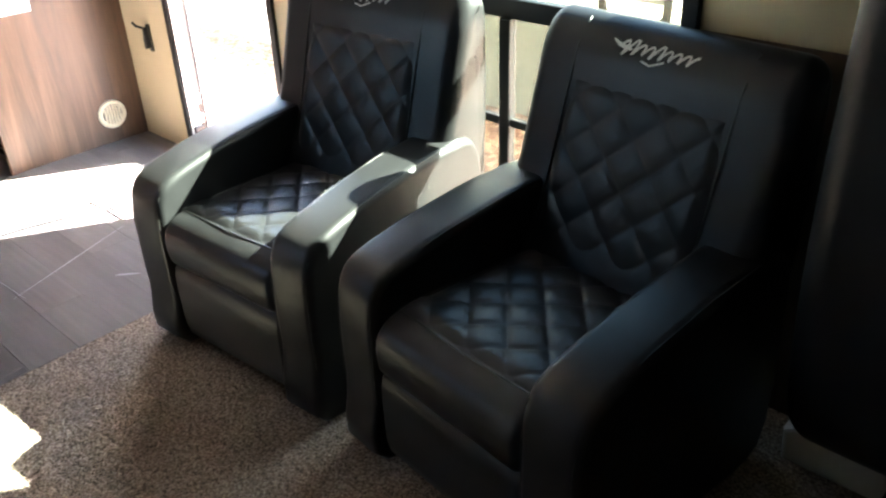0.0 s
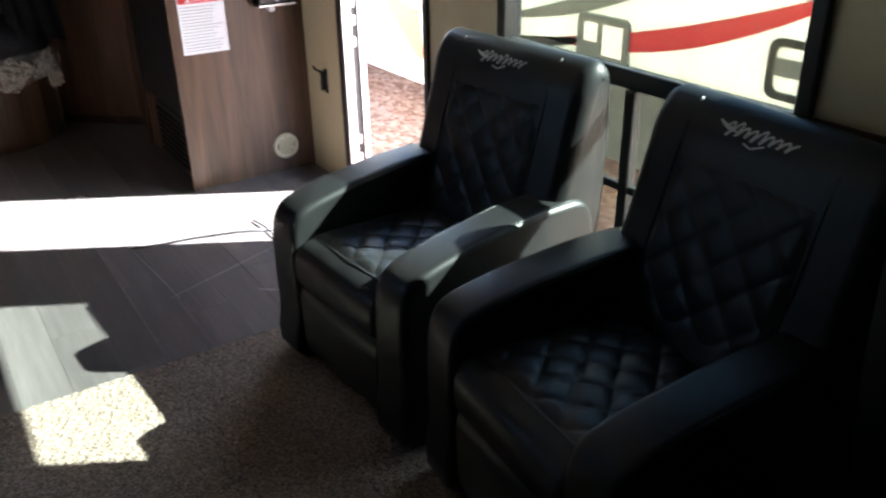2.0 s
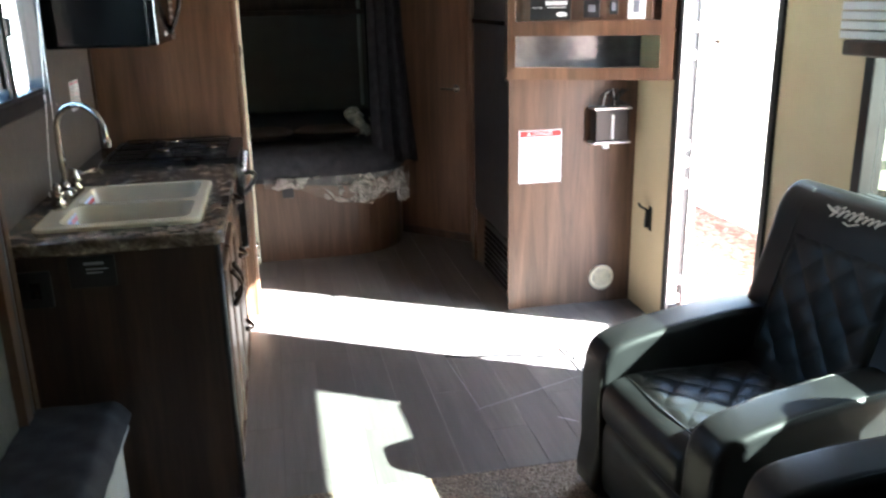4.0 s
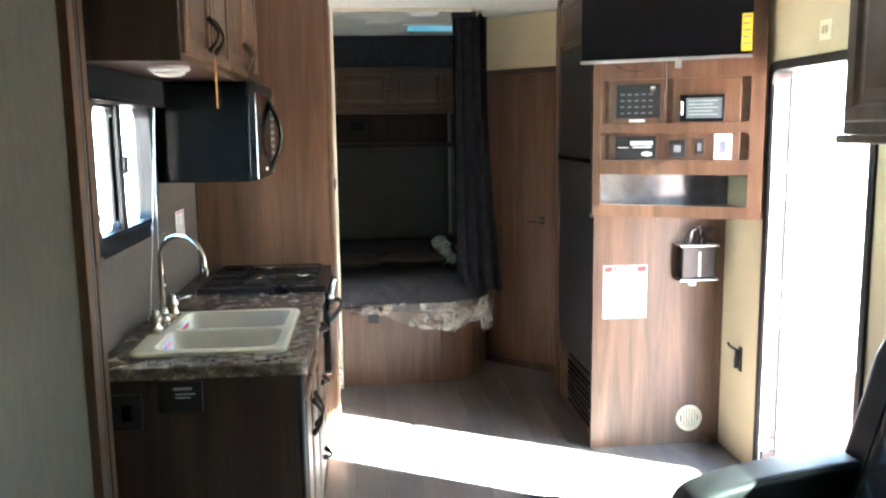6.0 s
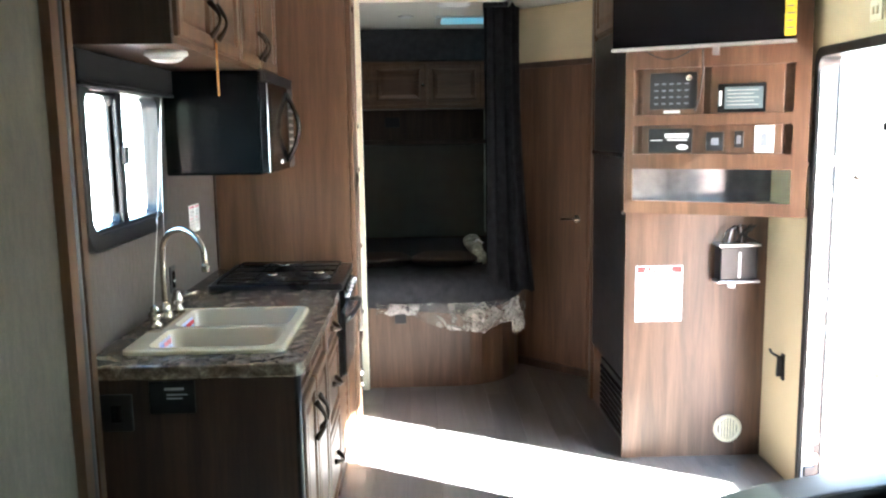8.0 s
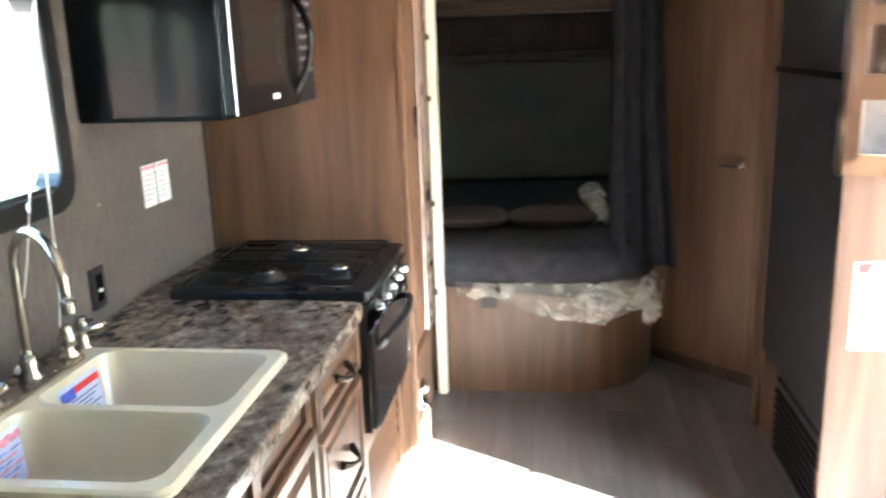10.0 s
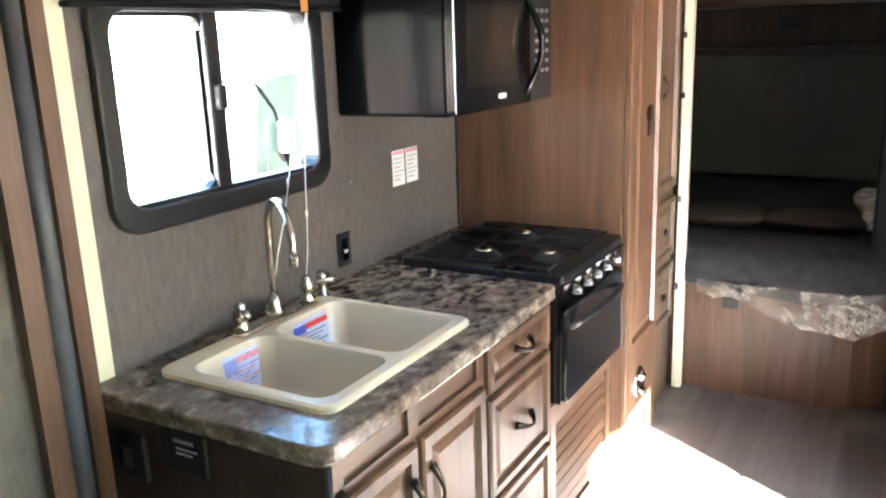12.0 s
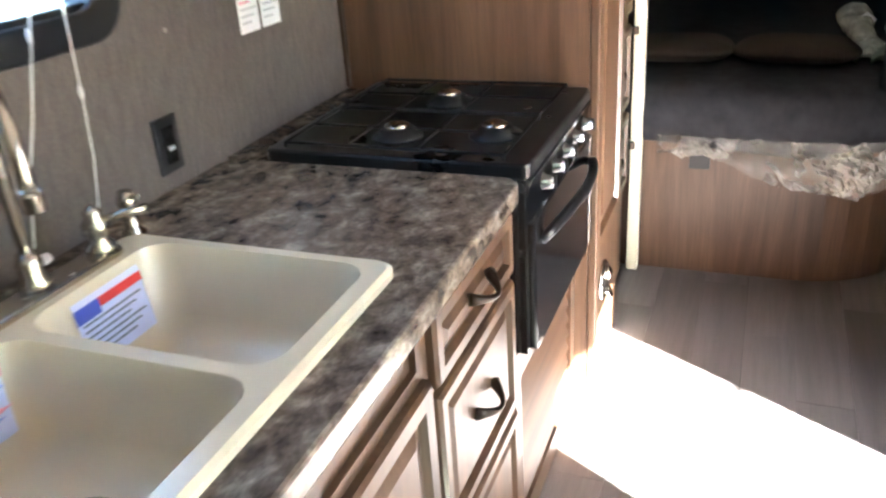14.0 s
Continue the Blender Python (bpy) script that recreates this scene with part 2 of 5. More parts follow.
# ---- mesh helpers ----
def part(name, bm, material, parent=None, label="", smooth=False):
    """Links a bmesh, given in world metres, as one mesh object under a thing or a part."""
    me = bpy.data.meshes.new(name)
    if smooth:
        for f in bm.faces:
            f.smooth = True
    base = Vector((0, 0, 0))
    p = parent
    while p is not None:
        base = base + p.location
        p = p.parent
    if base.length > 0:
        bmesh.ops.translate(bm, vec=-base, verts=bm.verts)
    bm.to_mesh(me)
    bm.free()
    ob = new(name, me)
    for m in material if isinstance(material, (list, tuple)) else [material]:
        me.materials.append(m)
    ob.parent = parent
    if label:
        tagged(ob, label)
    return ob


def thing(name, x, y, z, label, category, group="", kind=""):
    ob = new(name)
    ob.empty_display_size = 0.05
    ob.location = (x, y, z)
    return tagged(ob, label, category, group, kind)


def setting(name, bm, material, label, category, smooth=False):
    return tagged(part(name, bm, material, None, "", smooth), label, category, "", "structure")


def put(bm, other, m=None):
    """Adds a bmesh to another, moved by m."""
    me = bpy.data.meshes.new("tmp")
    other.to_mesh(me)
    other.free()
    if m is not None:
        me.transform(m)
    bm.from_mesh(me)
    bpy.data.meshes.remove(me)
    return bm


def box(x0, x1, y0, y1, z0, z1, bevel=0.0, seg=2, bm=None, mat=0):
    b = bmesh.new()
    bmesh.ops.create_cube(b, size=1)
    bmesh.ops.scale(b, vec=(x1 - x0, y1 - y0, z1 - z0), verts=b.verts)
    bmesh.ops.translate(b, vec=((x0 + x1) / 2, (y0 + y1) / 2, (z0 + z1) / 2), verts=b.verts)
    if bevel:
        bmesh.ops.bevel(b, geom=b.edges[:], offset=bevel, segments=seg, profile=0.5, affect="EDGES")
    for f in b.faces:
        f.material_index = mat
    return b if bm is None else put(bm, b)


def boxes(*rows, bevel=0.0):
    bm = bmesh.new()
    for r in rows:
        box(*r, bevel=bevel, bm=bm)
    return bm


def prism(pts, axis, a, b, bevel=0.0, seg=2, smooth=False):
    """A closed outline swept from a to b along an axis; points are the two other coordinates in order."""
    bm = bmesh.new()
    make = {"x": lambda p, q, s: (s, p, q), "y": lambda p, q, s: (p, s, q), "z": lambda p, q, s: (p, q, s)}[axis]
    lo = [bm.verts.new(make(p, q, a)) for p, q in pts]
    hi = [bm.verts.new(make(p, q, b)) for p, q in pts]
    n = len(pts)
    bm.faces.new(lo)
    bm.faces.new(hi[::-1])
    for i in range(n):
        bm.faces.new((lo[i], hi[i], hi[(i + 1) % n], lo[(i + 1) % n]))
    bmesh.ops.recalc_face_normals(bm, faces=bm.faces)
    if bevel:
        rim = [e for e in bm.edges if abs((e.verts[0].co - e.verts[1].co)["xyz".index(axis)]) < 1e-6]
        bmesh.ops.bevel(bm, geom=rim, offset=bevel, segments=seg, profile=0.5, affect="EDGES")
    return bm


def rounded(u0, u1, v0, v1, r, seg=6):
    out = []
    for cu, cv, a0 in ((u1 - r, v1 - r, 0), (u0 + r, v1 - r, 90), (u0 + r, v0 + r, 180), (u1 - r, v0 + r, 270)):
        for i in range(seg + 1):
            a = radians(a0 + 90 * i / seg)
            out.append((cu + r * math.cos(a), cv + r * math.sin(a)))
    return out


def ring(outer, inner, axis, a, b, bevel=0.0):
    """A frame between two outlines of equal length."""
    bm = bmesh.new()
    make = {"x": lambda p, q, s: (s, p, q), "y": lambda p, q, s: (p, s, q), "z": lambda p, q, s: (p, q, s)}[axis]
    n = len(outer)
    vs = [[bm.verts.new(make(p, q, s)) for p, q in o] for o, s in ((outer, a), (outer, b), (inner, b), (inner, a))]
    for k in range(4):
        for i in range(n):
            j = (i + 1) % n
            bm.faces.new((vs[k][i], vs[k][j], vs[(k + 1) % 4][j], vs[(k + 1) % 4][i]))
    bmesh.ops.recalc_face_normals(bm, faces=bm.faces)
    if bevel:
        rim = [e for e in bm.edges if abs((e.verts[0].co - e.verts[1].co)["xyz".index(axis)]) < 1e-6 and len(e.link_faces) == 2 and e.calc_face_angle(0) > 1]
        bmesh.ops.bevel(bm, geom=rim, offset=bevel, segments=2, profile=0.5, affect="EDGES")
    return bm


def tube(points, radius, seg=8, closed=False, radii=None):
    """A round bar along points."""
    bm = bmesh.new()
    pts = [Vector(p) for p in points]
    rings = []
    up = None
    for i, p in enumerate(pts):
        a = pts[i - 1] if i else (pts[-1] if closed else p)
        b = pts[i + 1] if i < len(pts) - 1 else (pts[0] if closed else p)
        d = (b - a).normalized()
        if up is None:
            up = Vector((0, 0, 1)) if abs(d.z) < 0.9 else Vector((1, 0, 0))
        side = d.cross(up).normalized()
        up = side.cross(d).normalized()
        r = radii[i] if radii else radius
        rings.append([bm.verts.new(p + r * (math.cos(2 * math.pi * k / seg) * side + math.sin(2 * math.pi * k / seg) * up)) for k in range(seg)])
    m = len(rings)
    for i in range(m if closed else m - 1):
        for k in range(seg):
            bm.faces.new((rings[i][k], rings[i][(k + 1) % seg], rings[(i + 1) % m][(k + 1) % seg], rings[(i + 1) % m][k]))
    if not closed:
        bm.faces.new(rings[0][::-1])
        bm.faces.new(rings[-1])
    bmesh.ops.recalc_face_normals(bm, faces=bm.faces)
    return bm


def lathe(profile, x, y, z, axis="z", seg=20):
    """A turned shape: (radius, height) pairs about an axis."""
    bm = bmesh.new()
    rings = []
    for r, h in profile:
        row = []
        for k in range(seg):
            a = 2 * math.pi * k / seg
            c, s = r * math.cos(a), r * math.sin(a)
            row.append(bm.verts.new({"z": (x + c, y + s, z + h), "x": (x + h, y + c, z + s), "y": (x + c, y + h, z + s)}[axis]))
        rings.append(row)
    for i in range(len(rings) - 1):
        for k in range(seg):
            bm.faces.new((rings[i][k], rings[i][(k + 1) % seg], rings[i + 1][(k + 1) % seg], rings[i + 1][k]))
    bm.faces.new(rings[0][::-1])
    bm.faces.new(rings[-1])
    bmesh.ops.remove_doubles(bm, verts=bm.verts, dist=1e-6)
    bmesh.ops.recalc_face_normals(bm, faces=bm.faces)
    return bm


def arc(p0, p1, bulge, n=8):
    """Points from p0 to p1, bowed by the vector bulge."""
    p0, p1, bulge = Vector(p0), Vector(p1), Vector(bulge)
    return [p0.lerp(p1, i / n) + bulge * math.sin(math.pi * i / n) for i in range(n + 1)]


def bowl(x0, x1, y0, y1, z_top, z_bot, r, taper=0.02, seg=5):
    """An open basin, its rounded walls and floor facing inward."""
    bm = bmesh.new()
    levels = [(0.0, z_top, r), (0.004, z_top - 0.012, r), (taper * 0.8, z_bot + 0.04, r), (taper + 0.012, z_bot + 0.012, r), (taper + 0.04, z_bot, r)]
    rows = []
    for inset, z, rr in levels:
        rows.append([bm.verts.new((p, q, z)) for p, q in rounded(x0 + inset, x1 - inset, y0 + inset, y1 - inset, rr, seg)])
    n = len(rows[0])
    for a, b in zip(rows, rows[1:]):
        for i in range(n):
            bm.faces.new((a[i], b[i], b[(i + 1) % n], a[(i + 1) % n]))
    bm.faces.new(rows[-1][::-1])
    return bm


# ---- the large structure ----
W, YR, YF, H = 2.60, -1.6, 8.05, 2.33
DOOR = (3.84, 4.56, 0.0, 1.84)
SIDE_WIN = (2.20, 3.33, 0.22, 1.44)
SINK_WIN = (3.70, 4.40, 1.25, 1.72)
CARPET_Y = 3.53

setting("ground", boxes((-400, 400, -400, 400, -0.9, -0.75)), GRAVEL, "reddish gravel ground of a sunny lot", "ground")
floor = setting("floor", boxes((-0.05, W + 0.05, YR, YF, -0.06, -0.004)), plain("floor_base", (0.05, 0.045, 0.042), 0.6), "dark grey vinyl plank floor", "floor")
setting("ceiling", boxes((-0.05, W + 0.05, YR, 6.2, H, H + 0.05), (-0.05, W + 0.05, 6.2, 7.05, H + 0.012, H + 0.05), (-0.05, 1.16, 7.05, 7.4, H + 0.012, H + 0.05), (1.56, W + 0.05, 7.05, 7.4, H + 0.012, H + 0.05), (-0.05, W + 0.05, 7.4, YF, H + 0.012, H + 0.05)), CEIL, "plain white vinyl ceiling", "ceiling")
a, b, c, d = SINK_WIN
setting("wall_left", boxes((-0.05, 0, 3.454, a, 0, H), (-0.05, 0, b, YF, 0, H), (-0.05, 0, a, b, 0, c), (-0.05, 0, a, b, d, H)), GREYWALL, "brown-grey textured kitchen wall", "wall")
setting("wall_left_rear", boxes((-0.05, 0.05, YR, 3.452, 0, H)), GREENWALL, "olive-grey grained wall panelling", "wall")
a, b, c, d = SIDE_WIN
e, f, g, h = DOOR
setting("wall_right", boxes((W, W + 0.05, YR, a, 0, H), (W, W + 0.05, a, b, 0, c), (W, W + 0.05, a, b, d, H), (W, W + 0.05, b, e, 0, H), (W, W + 0.05, e, f, h, H), (W, W + 0.05, f, YF, 0, H)), BEIGE, "cream vinyl wall beside the entry door", "wall")
setting("wall_rear", boxes((-0.05, W + 0.05, YR - 0.05, YR, 0, H)), WOOD_DARK, "plain dark rear wall", "wall")
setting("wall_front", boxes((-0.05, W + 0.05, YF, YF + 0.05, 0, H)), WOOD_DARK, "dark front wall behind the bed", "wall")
BATH_A, BATH_B = Vector((1.63, 6.67, 0)), Vector((2.04, 6.27, 0))
BATH_N = Vector((BATH_B - BATH_A).cross(Vector((0, 0, 1)))).normalized()


def slab(a, b, z0, z1, thick, off=0.0):
    """An upright slab from a to b; its face stands off by off, its thickness goes behind."""
    n = BATH_N
    p = [a + n * off, b + n * off, b + n * (off - thick), a + n * (off - thick)]
    return prism([(v.x, v.y) for v in p], "z", z0, z1)


setting("wall_bath", slab(BATH_A, BATH_B, 0, 1.985, 0.04), WOOD_Z, "brown wood-grain bathroom wall with its door", "wall")
setting("wall_bath_upper", slab(BATH_A, BATH_B, 1.985, H, 0.04), BEIGE, "cream wall above the bathroom door", "wall")
setting("wall_bed_side", boxes((1.635, 1.675, 6.69, YF, 0, H + 0.012)), GREYWALL, "brown-grey wall beside the bed", "wall")
setting("wall_bath_end", boxes((2.04, W, 6.25, 6.27, 0, H)), WOOD_Z, "brown wood-grain wall behind the fridge", "wall")
setting("wall_tv", boxes((1.935, W, 4.99, 5.015, 0, H)), WOOD_Z, "brown wood-grain end wall of the fridge cabinet", "wall")
setting("baseboard", slab(BATH_A.lerp(BATH_B, 0.03), BATH_B, 0, 0.05, 0.012, 0.012), WOOD_DARK, "dark wooden skirting under the bathroom door", "baseboard")
setting("trim", boxes((0.05, 0.076, 3.392, 3.44, 0, H), (0.0, 0.07, 3.497, 3.534, 0, H)), WOOD_Z, "upright wooden trim strips on the wall", "trim")
setting("trim_seal", tube([(0.05, 3.475, 0.0), (0.05, 3.475, H)], 0.021, 10), RUBBER, "grey rubber seal between wooden trim strips", "trim", True)
setting("trim_cream", boxes((0.0, 0.008, 3.536, 3.618, 0.917, H)), CREAM, "cream strip beside the kitchen wall", "trim")
setting("trim_post", boxes((0.622, 0.662, 6.12, 6.16, 0, H), bevel=0.004), CREAM, "cream corner post at the end of the pantry", "trim")
setting("trim_bed_end", boxes((1.605, 1.634, 6.6, 6.655, 0, 0.52), bevel=0.004), plain("pale_wood_strip", (0.3, 0.23, 0.16), 0.5), "pale upright strip at the end of the bed base", "trim")
setting("trim_track", boxes((0.6, 1.5, 6.17, 6.2, H - 0.022, H + 0.004), bevel=0.003), CREAM, "cream curtain track under the ceiling", "trim")
setting("trim_bath", slab(BATH_A, BATH_B, 1.955, 1.99, 0.01, 0.012), WOOD_DARK, "dark trim strip above the bathroom door", "trim")
setting("trim_corner", boxes((0.002, 0.012, 5.222, 5.236, 0.92, 1.41)), WOOD_DARK, "thin dark corner trim beside the stove", "trim")


# ---- doors and windows ----
def side_window():
    y0, y1, z0, z1 = SIDE_WIN
    w = thing("window_1", W, (y0 + y1) / 2, z0, "large side window with a black metal frame and a low rail", "window", "", "structure")
    part("window_frame", ring(rounded(y0 - 0.03, y1 + 0.03, z0 - 0.03, z1 + 0.02, 0.02, 3), rounded(y0 + 0.012, y1 - 0.012, z0 + 0.012, z1 - 0.005, 0.015, 3), "x", W - 0.02, W + 0.055, 0.004), BLACKMETAL, w)
    part("window_rail", boxes((W + 0.004, W + 0.04, y0, y1, 0.892, 0.948), bevel=0.004), BLACKMETAL, w)
    part("window_post", boxes((W - 0.004, W + 0.03, 2.725, 2.763, z0, 0.892), bevel=0.004), BLACKMETAL, w)
    part("lower_bar", boxes((W + 0.005, W + 0.028, y0, y1, 0.575, 0.6), bevel=0.003), BLACKMETAL, w)
    pane = part("pane", boxes((W + 0.024, W + 0.027, y0, y1, 0.945, z1)), TINTED, w)
    part("lower_pane", boxes((W + 0.014, W + 0.017, y0, y1, z0, 0.895)), TINTED, w)


def sink_window():
    y0, y1, z0, z1 = SINK_WIN
    w = thing("window_2", 0, (y0 + y1) / 2, z0, "sliding window with a black rounded frame over the sink", "window", "", "structure")
    part("window_frame", ring(rounded(y0 - 0.035, y1 + 0.035, z0 - 0.035, z1 + 0.035, 0.075), rounded(y0 + 0.014, y1 - 0.02, z0 + 0.02, z1 - 0.02, 0.05), "x", -0.045, 0.022, 0.006), BLACK, w)
    part("inner_frame", ring(rounded(y0 + 0.01, 4.015, z0 + 0.015, z1 - 0.015, 0.03), rounded(y0 + 0.024, 3.99, z0 + 0.032, z1 - 0.03, 0.03), "x", -0.03, 0.0, 0.003), BLACK, w)
    part("mullion", boxes((-0.022, 0.012, 3.99, 4.038, z0 + 0.02, z1 - 0.02), bevel=0.004), BLACK, w)
    part("latch", boxes((0.01, 0.03, 4.0, 4.03, 1.47, 1.53), bevel=0.005), BLACK, w)
    part("sill", boxes((-0.03, 0.014, y0 + 0.03, y1 - 0.03, z0 + 0.012, z0 + 0.032), bevel=0.004), BLACK, w)
    for a, b, x in ((y0 + 0.02, 4.0, -0.012), (4.0, y1 - 0.02, -0.02)):
        part("pane", boxes((x, x + 0.003, a, b, z0 + 0.02, z1 - 0.02)), CLEAR, w)


def entry_door():
    y0, y1, z0, z1 = DOOR
    d = thing("door_1", W, (y0 + y1) / 2, 0, "open entry doorway with an aluminium frame and hinges", "door", "", "structure")
    out = rounded(y0 - 0.03, y1 + 0.03, z0 - 0.0, z1 + 0.035, 0.05)
    inn = rounded(y0 + 0.004, y1 - 0.004, z0 + 0.004, z1 - 0.004, 0.045)
    part("door_frame", ring(out, inn, "x", W - 0.014, W + 0.075, 0.003), BLACKMETAL, d, "black painted frame")
    for y in (y0 + 0.006, y1 - 0.016):
        part("jamb_strip", boxes((W - 0.006, W + 0.04, y, y + 0.01, 0.02, z1 - 0.06), bevel=0.002), ALU, d, "bare aluminium strip")
    part("threshold", boxes((W - 0.02, W + 0.08, y0, y1, -0.002, 0.018), bevel=0.004), ALU, d, "aluminium threshold")
    part("outer_flange", boxes((W + 0.075, W + 0.11, y1 - 0.012, y1 + 0.012, 0.0, z1), bevel=0.003), ALU, d)
    for z in (0.16, 0.25, 0.72, 0.82, 0.9, 1.3, 1.42):
        h = part("hinge", boxes((W + 0.012, W + 0.06, y1 - 0.02, y1 - 0.006, z - 0.022, z + 0.022), bevel=0.003), ALU, d)
        part("screw", lathe([(0.004, 0), (0.005, -0.002), (0.001, -0.004)], W + 0.036, y1 - 0.02, z, "y", 8), BLACKMETAL, h)
    part("strike_box", boxes((W + 0.0, W + 0.045, y1 - 0.03, y1 - 0.008, 0.05, 0.13), bevel=0.004), BLACKMETAL, d)
    hold = part("door_holder", tube([(W + 0.11, y1 - 0.01, 1.36), (W + 0.115, y1 - 0.09, 1.36)], 0.005), BRONZE, d)
    part("holder_clip", boxes((W + 0.105, W + 0.13, y1 - 0.11, y1 - 0.085, 1.35, 1.372), bevel=0.008), BRONZE, hold)


side_window()
sink_window()
entry_door()


# ---- cabinet fronts ----
def front(name, parent, axis, face, u0, u1, z0, z1, out=1, mat=None, margin=0.045, label=""):
    """A cabinet door or drawer front with a frame, a groove and a raised field. axis: the way it faces."""
    mat = mat or WOOD_Z
    bm = bmesh.new()
    steps = [(0, 0), (0, 0.012), (0.006, 0.018), (margin * 0.72, 0.018), (margin * 0.86, 0.005), (margin * 1.05, 0.005), (margin * 1.55, 0.015)]
    make = (lambda u, z, h: (face + out * h, u, z)) if axis == "x" else (lambda u, z, h: (u, face + out * h, z))
    rows = []
    for inset, h in steps:
        rows.append([bm.verts.new(make(u, z, h)) for u, z in ((u0 + inset, z0 + inset), (u1 - inset, z0 + inset), (u1 - inset, z1 - inset), (u0 + inset, z1 - inset))])
    for a, b in zip(rows, rows[1:]):
        for i in range(4):
            bm.faces.new((a[i], a[(i + 1) % 4], b[(i + 1) % 4], b[i]))
    bm.faces.new(rows[-1])
    bm.faces.new(rows[0][::-1])
    bmesh.ops.recalc_face_normals(bm, faces=bm.faces)
    return part(name, bm, mat, parent, label)


def pull(parent, p0, p1, bulge, r=0.006):
    """An arched bar handle with wider feet."""
    pts = arc(p0, p1, bulge, 10)
    rad = [r * (1.7 - 1.0 * math.sin(math.pi * i / 10)) for i in range(11)]
    return part("handle", tube(pts, r, 8, False, rad), BRONZE, parent, "arched dark bronze handle", True)


# ---- kitchen ----
FX = 0.618
base = thing("base_cabinet", 0.3, 4.08, 0, "brown wooden sink base cabinet with raised-panel doors and drawers", "cabinet")
part("body", boxes((0.012, FX - 0.02, 3.593, 4.645, 0.0, 0.75), (0.012, FX - 0.02, 4.26, 4.645, 0.75, 0.872)), WOOD_Z, base)
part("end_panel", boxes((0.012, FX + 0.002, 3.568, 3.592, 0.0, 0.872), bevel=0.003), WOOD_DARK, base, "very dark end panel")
part("corner_strip", tube([(FX + 0.002, 3.578, 0.0), (FX + 0.002, 3.578, 0.872)], 0.012, 10), BLACK, base, "black rounded corner strip", True)
part("face_frame", boxes((FX - 0.02, FX, 3.593, 3.63, 0.06, 0.872), (FX - 0.02, FX, 4.185, 4.235, 0.06, 0.872), (FX - 0.02, FX, 4.60, 4.645, 0.06, 0.872), (FX - 0.02, FX, 3.6, 4.185, 0.855, 0.872), (FX - 0.02, FX, 3.6, 4.185, 0.755, 0.795), (FX - 0.02, FX, 3.6, 4.6, 0.06, 0.12), (FX - 0.02, FX, 3.865, 3.905, 0.795, 0.855), (FX - 0.02, FX, 4.235, 4.6, 0.855, 0.872), (FX - 0.02, FX, 4.235, 4.6, 0.715, 0.75), (FX - 0.02, FX, 4.235, 4.6, 0.415, 0.455)), WOOD_Y, base)
part("apron_panel", boxes((FX - 0.019, FX - 0.011, 3.6, 4.185, 0.79, 0.86)), WOOD_Y, base)
part("toe_kick", boxes((0.02, FX - 0.06, 3.595, 4.64, 0.0, 0.06)), BLACK, base)
for u0, u1, hy in ((3.612, 3.875, 3.845), (3.895, 4.2, 3.925)):
    d1 = front("door", base, "x", FX, u0, u1, 0.105, 0.775)
    pull(d1, (FX + 0.018, hy, 0.575), (FX + 0.018, hy, 0.70), (0.032, 0, 0), 0.007)
for z0, z1 in ((0.742, 0.868), (0.44, 0.725), (0.105, 0.425)):
    d1 = front("drawer", base, "x", FX, 4.222, 4.618, z0, z1, margin=0.035)
    zz = (z0 + z1) / 2 + 0.01
    pull(d1, (FX + 0.018, 4.37, zz), (FX + 0.018, 4.47, zz), (0.03, 0, -0.012), 0.007)
outl = part("switch_panel", boxes((0.06, 0.15, 3.555, 3.568, 0.72, 0.83), bevel=0.004), BLACK, base, "black switch plate")
part("rocker", boxes((0.09, 0.12, 3.55, 3.555, 0.75, 0.8), bevel=0.002), GLOSSBLACK, outl)
outl = part("tank_monitor", boxes((0.2, 0.33, 3.557, 3.568, 0.77, 0.865), bevel=0.003), BLACK, base, "black monitor plate with grey lettering bars")
part("print_bar", boxes((0.245, 0.3, 3.5555, 3.557, 0.84, 0.848), (0.25, 0.31, 3.5555, 3.557, 0.825, 0.829), (0.25, 0.295, 3.5555, 3.557, 0.814, 0.818)), PALEINK, outl)

CT = thing("countertop", 0.32, 4.08, 0.873, "brown mottled stone-look laminate kitchen worktop", "worktop")
part("top", ring(rounded(0.002, 0.645, 3.548, 4.662, 0.04), rounded(0.115, 0.545, 3.69, 4.235, 0.04), "z", 0.873, 0.915, 0.006), COUNTER, CT)
part("rear_strip", boxes((0.002, 0.09, 4.664, 5.225, 0.873, 0.915)), COUNTER, CT)

sink = thing("sink", 0.32, 3.92, 0.76, "cream double-bowl composite kitchen sink set in the worktop", "sink")
B1, B2 = (0.152, 0.538, 3.692, 3.938), (0.152, 0.538, 3.962, 4.236)


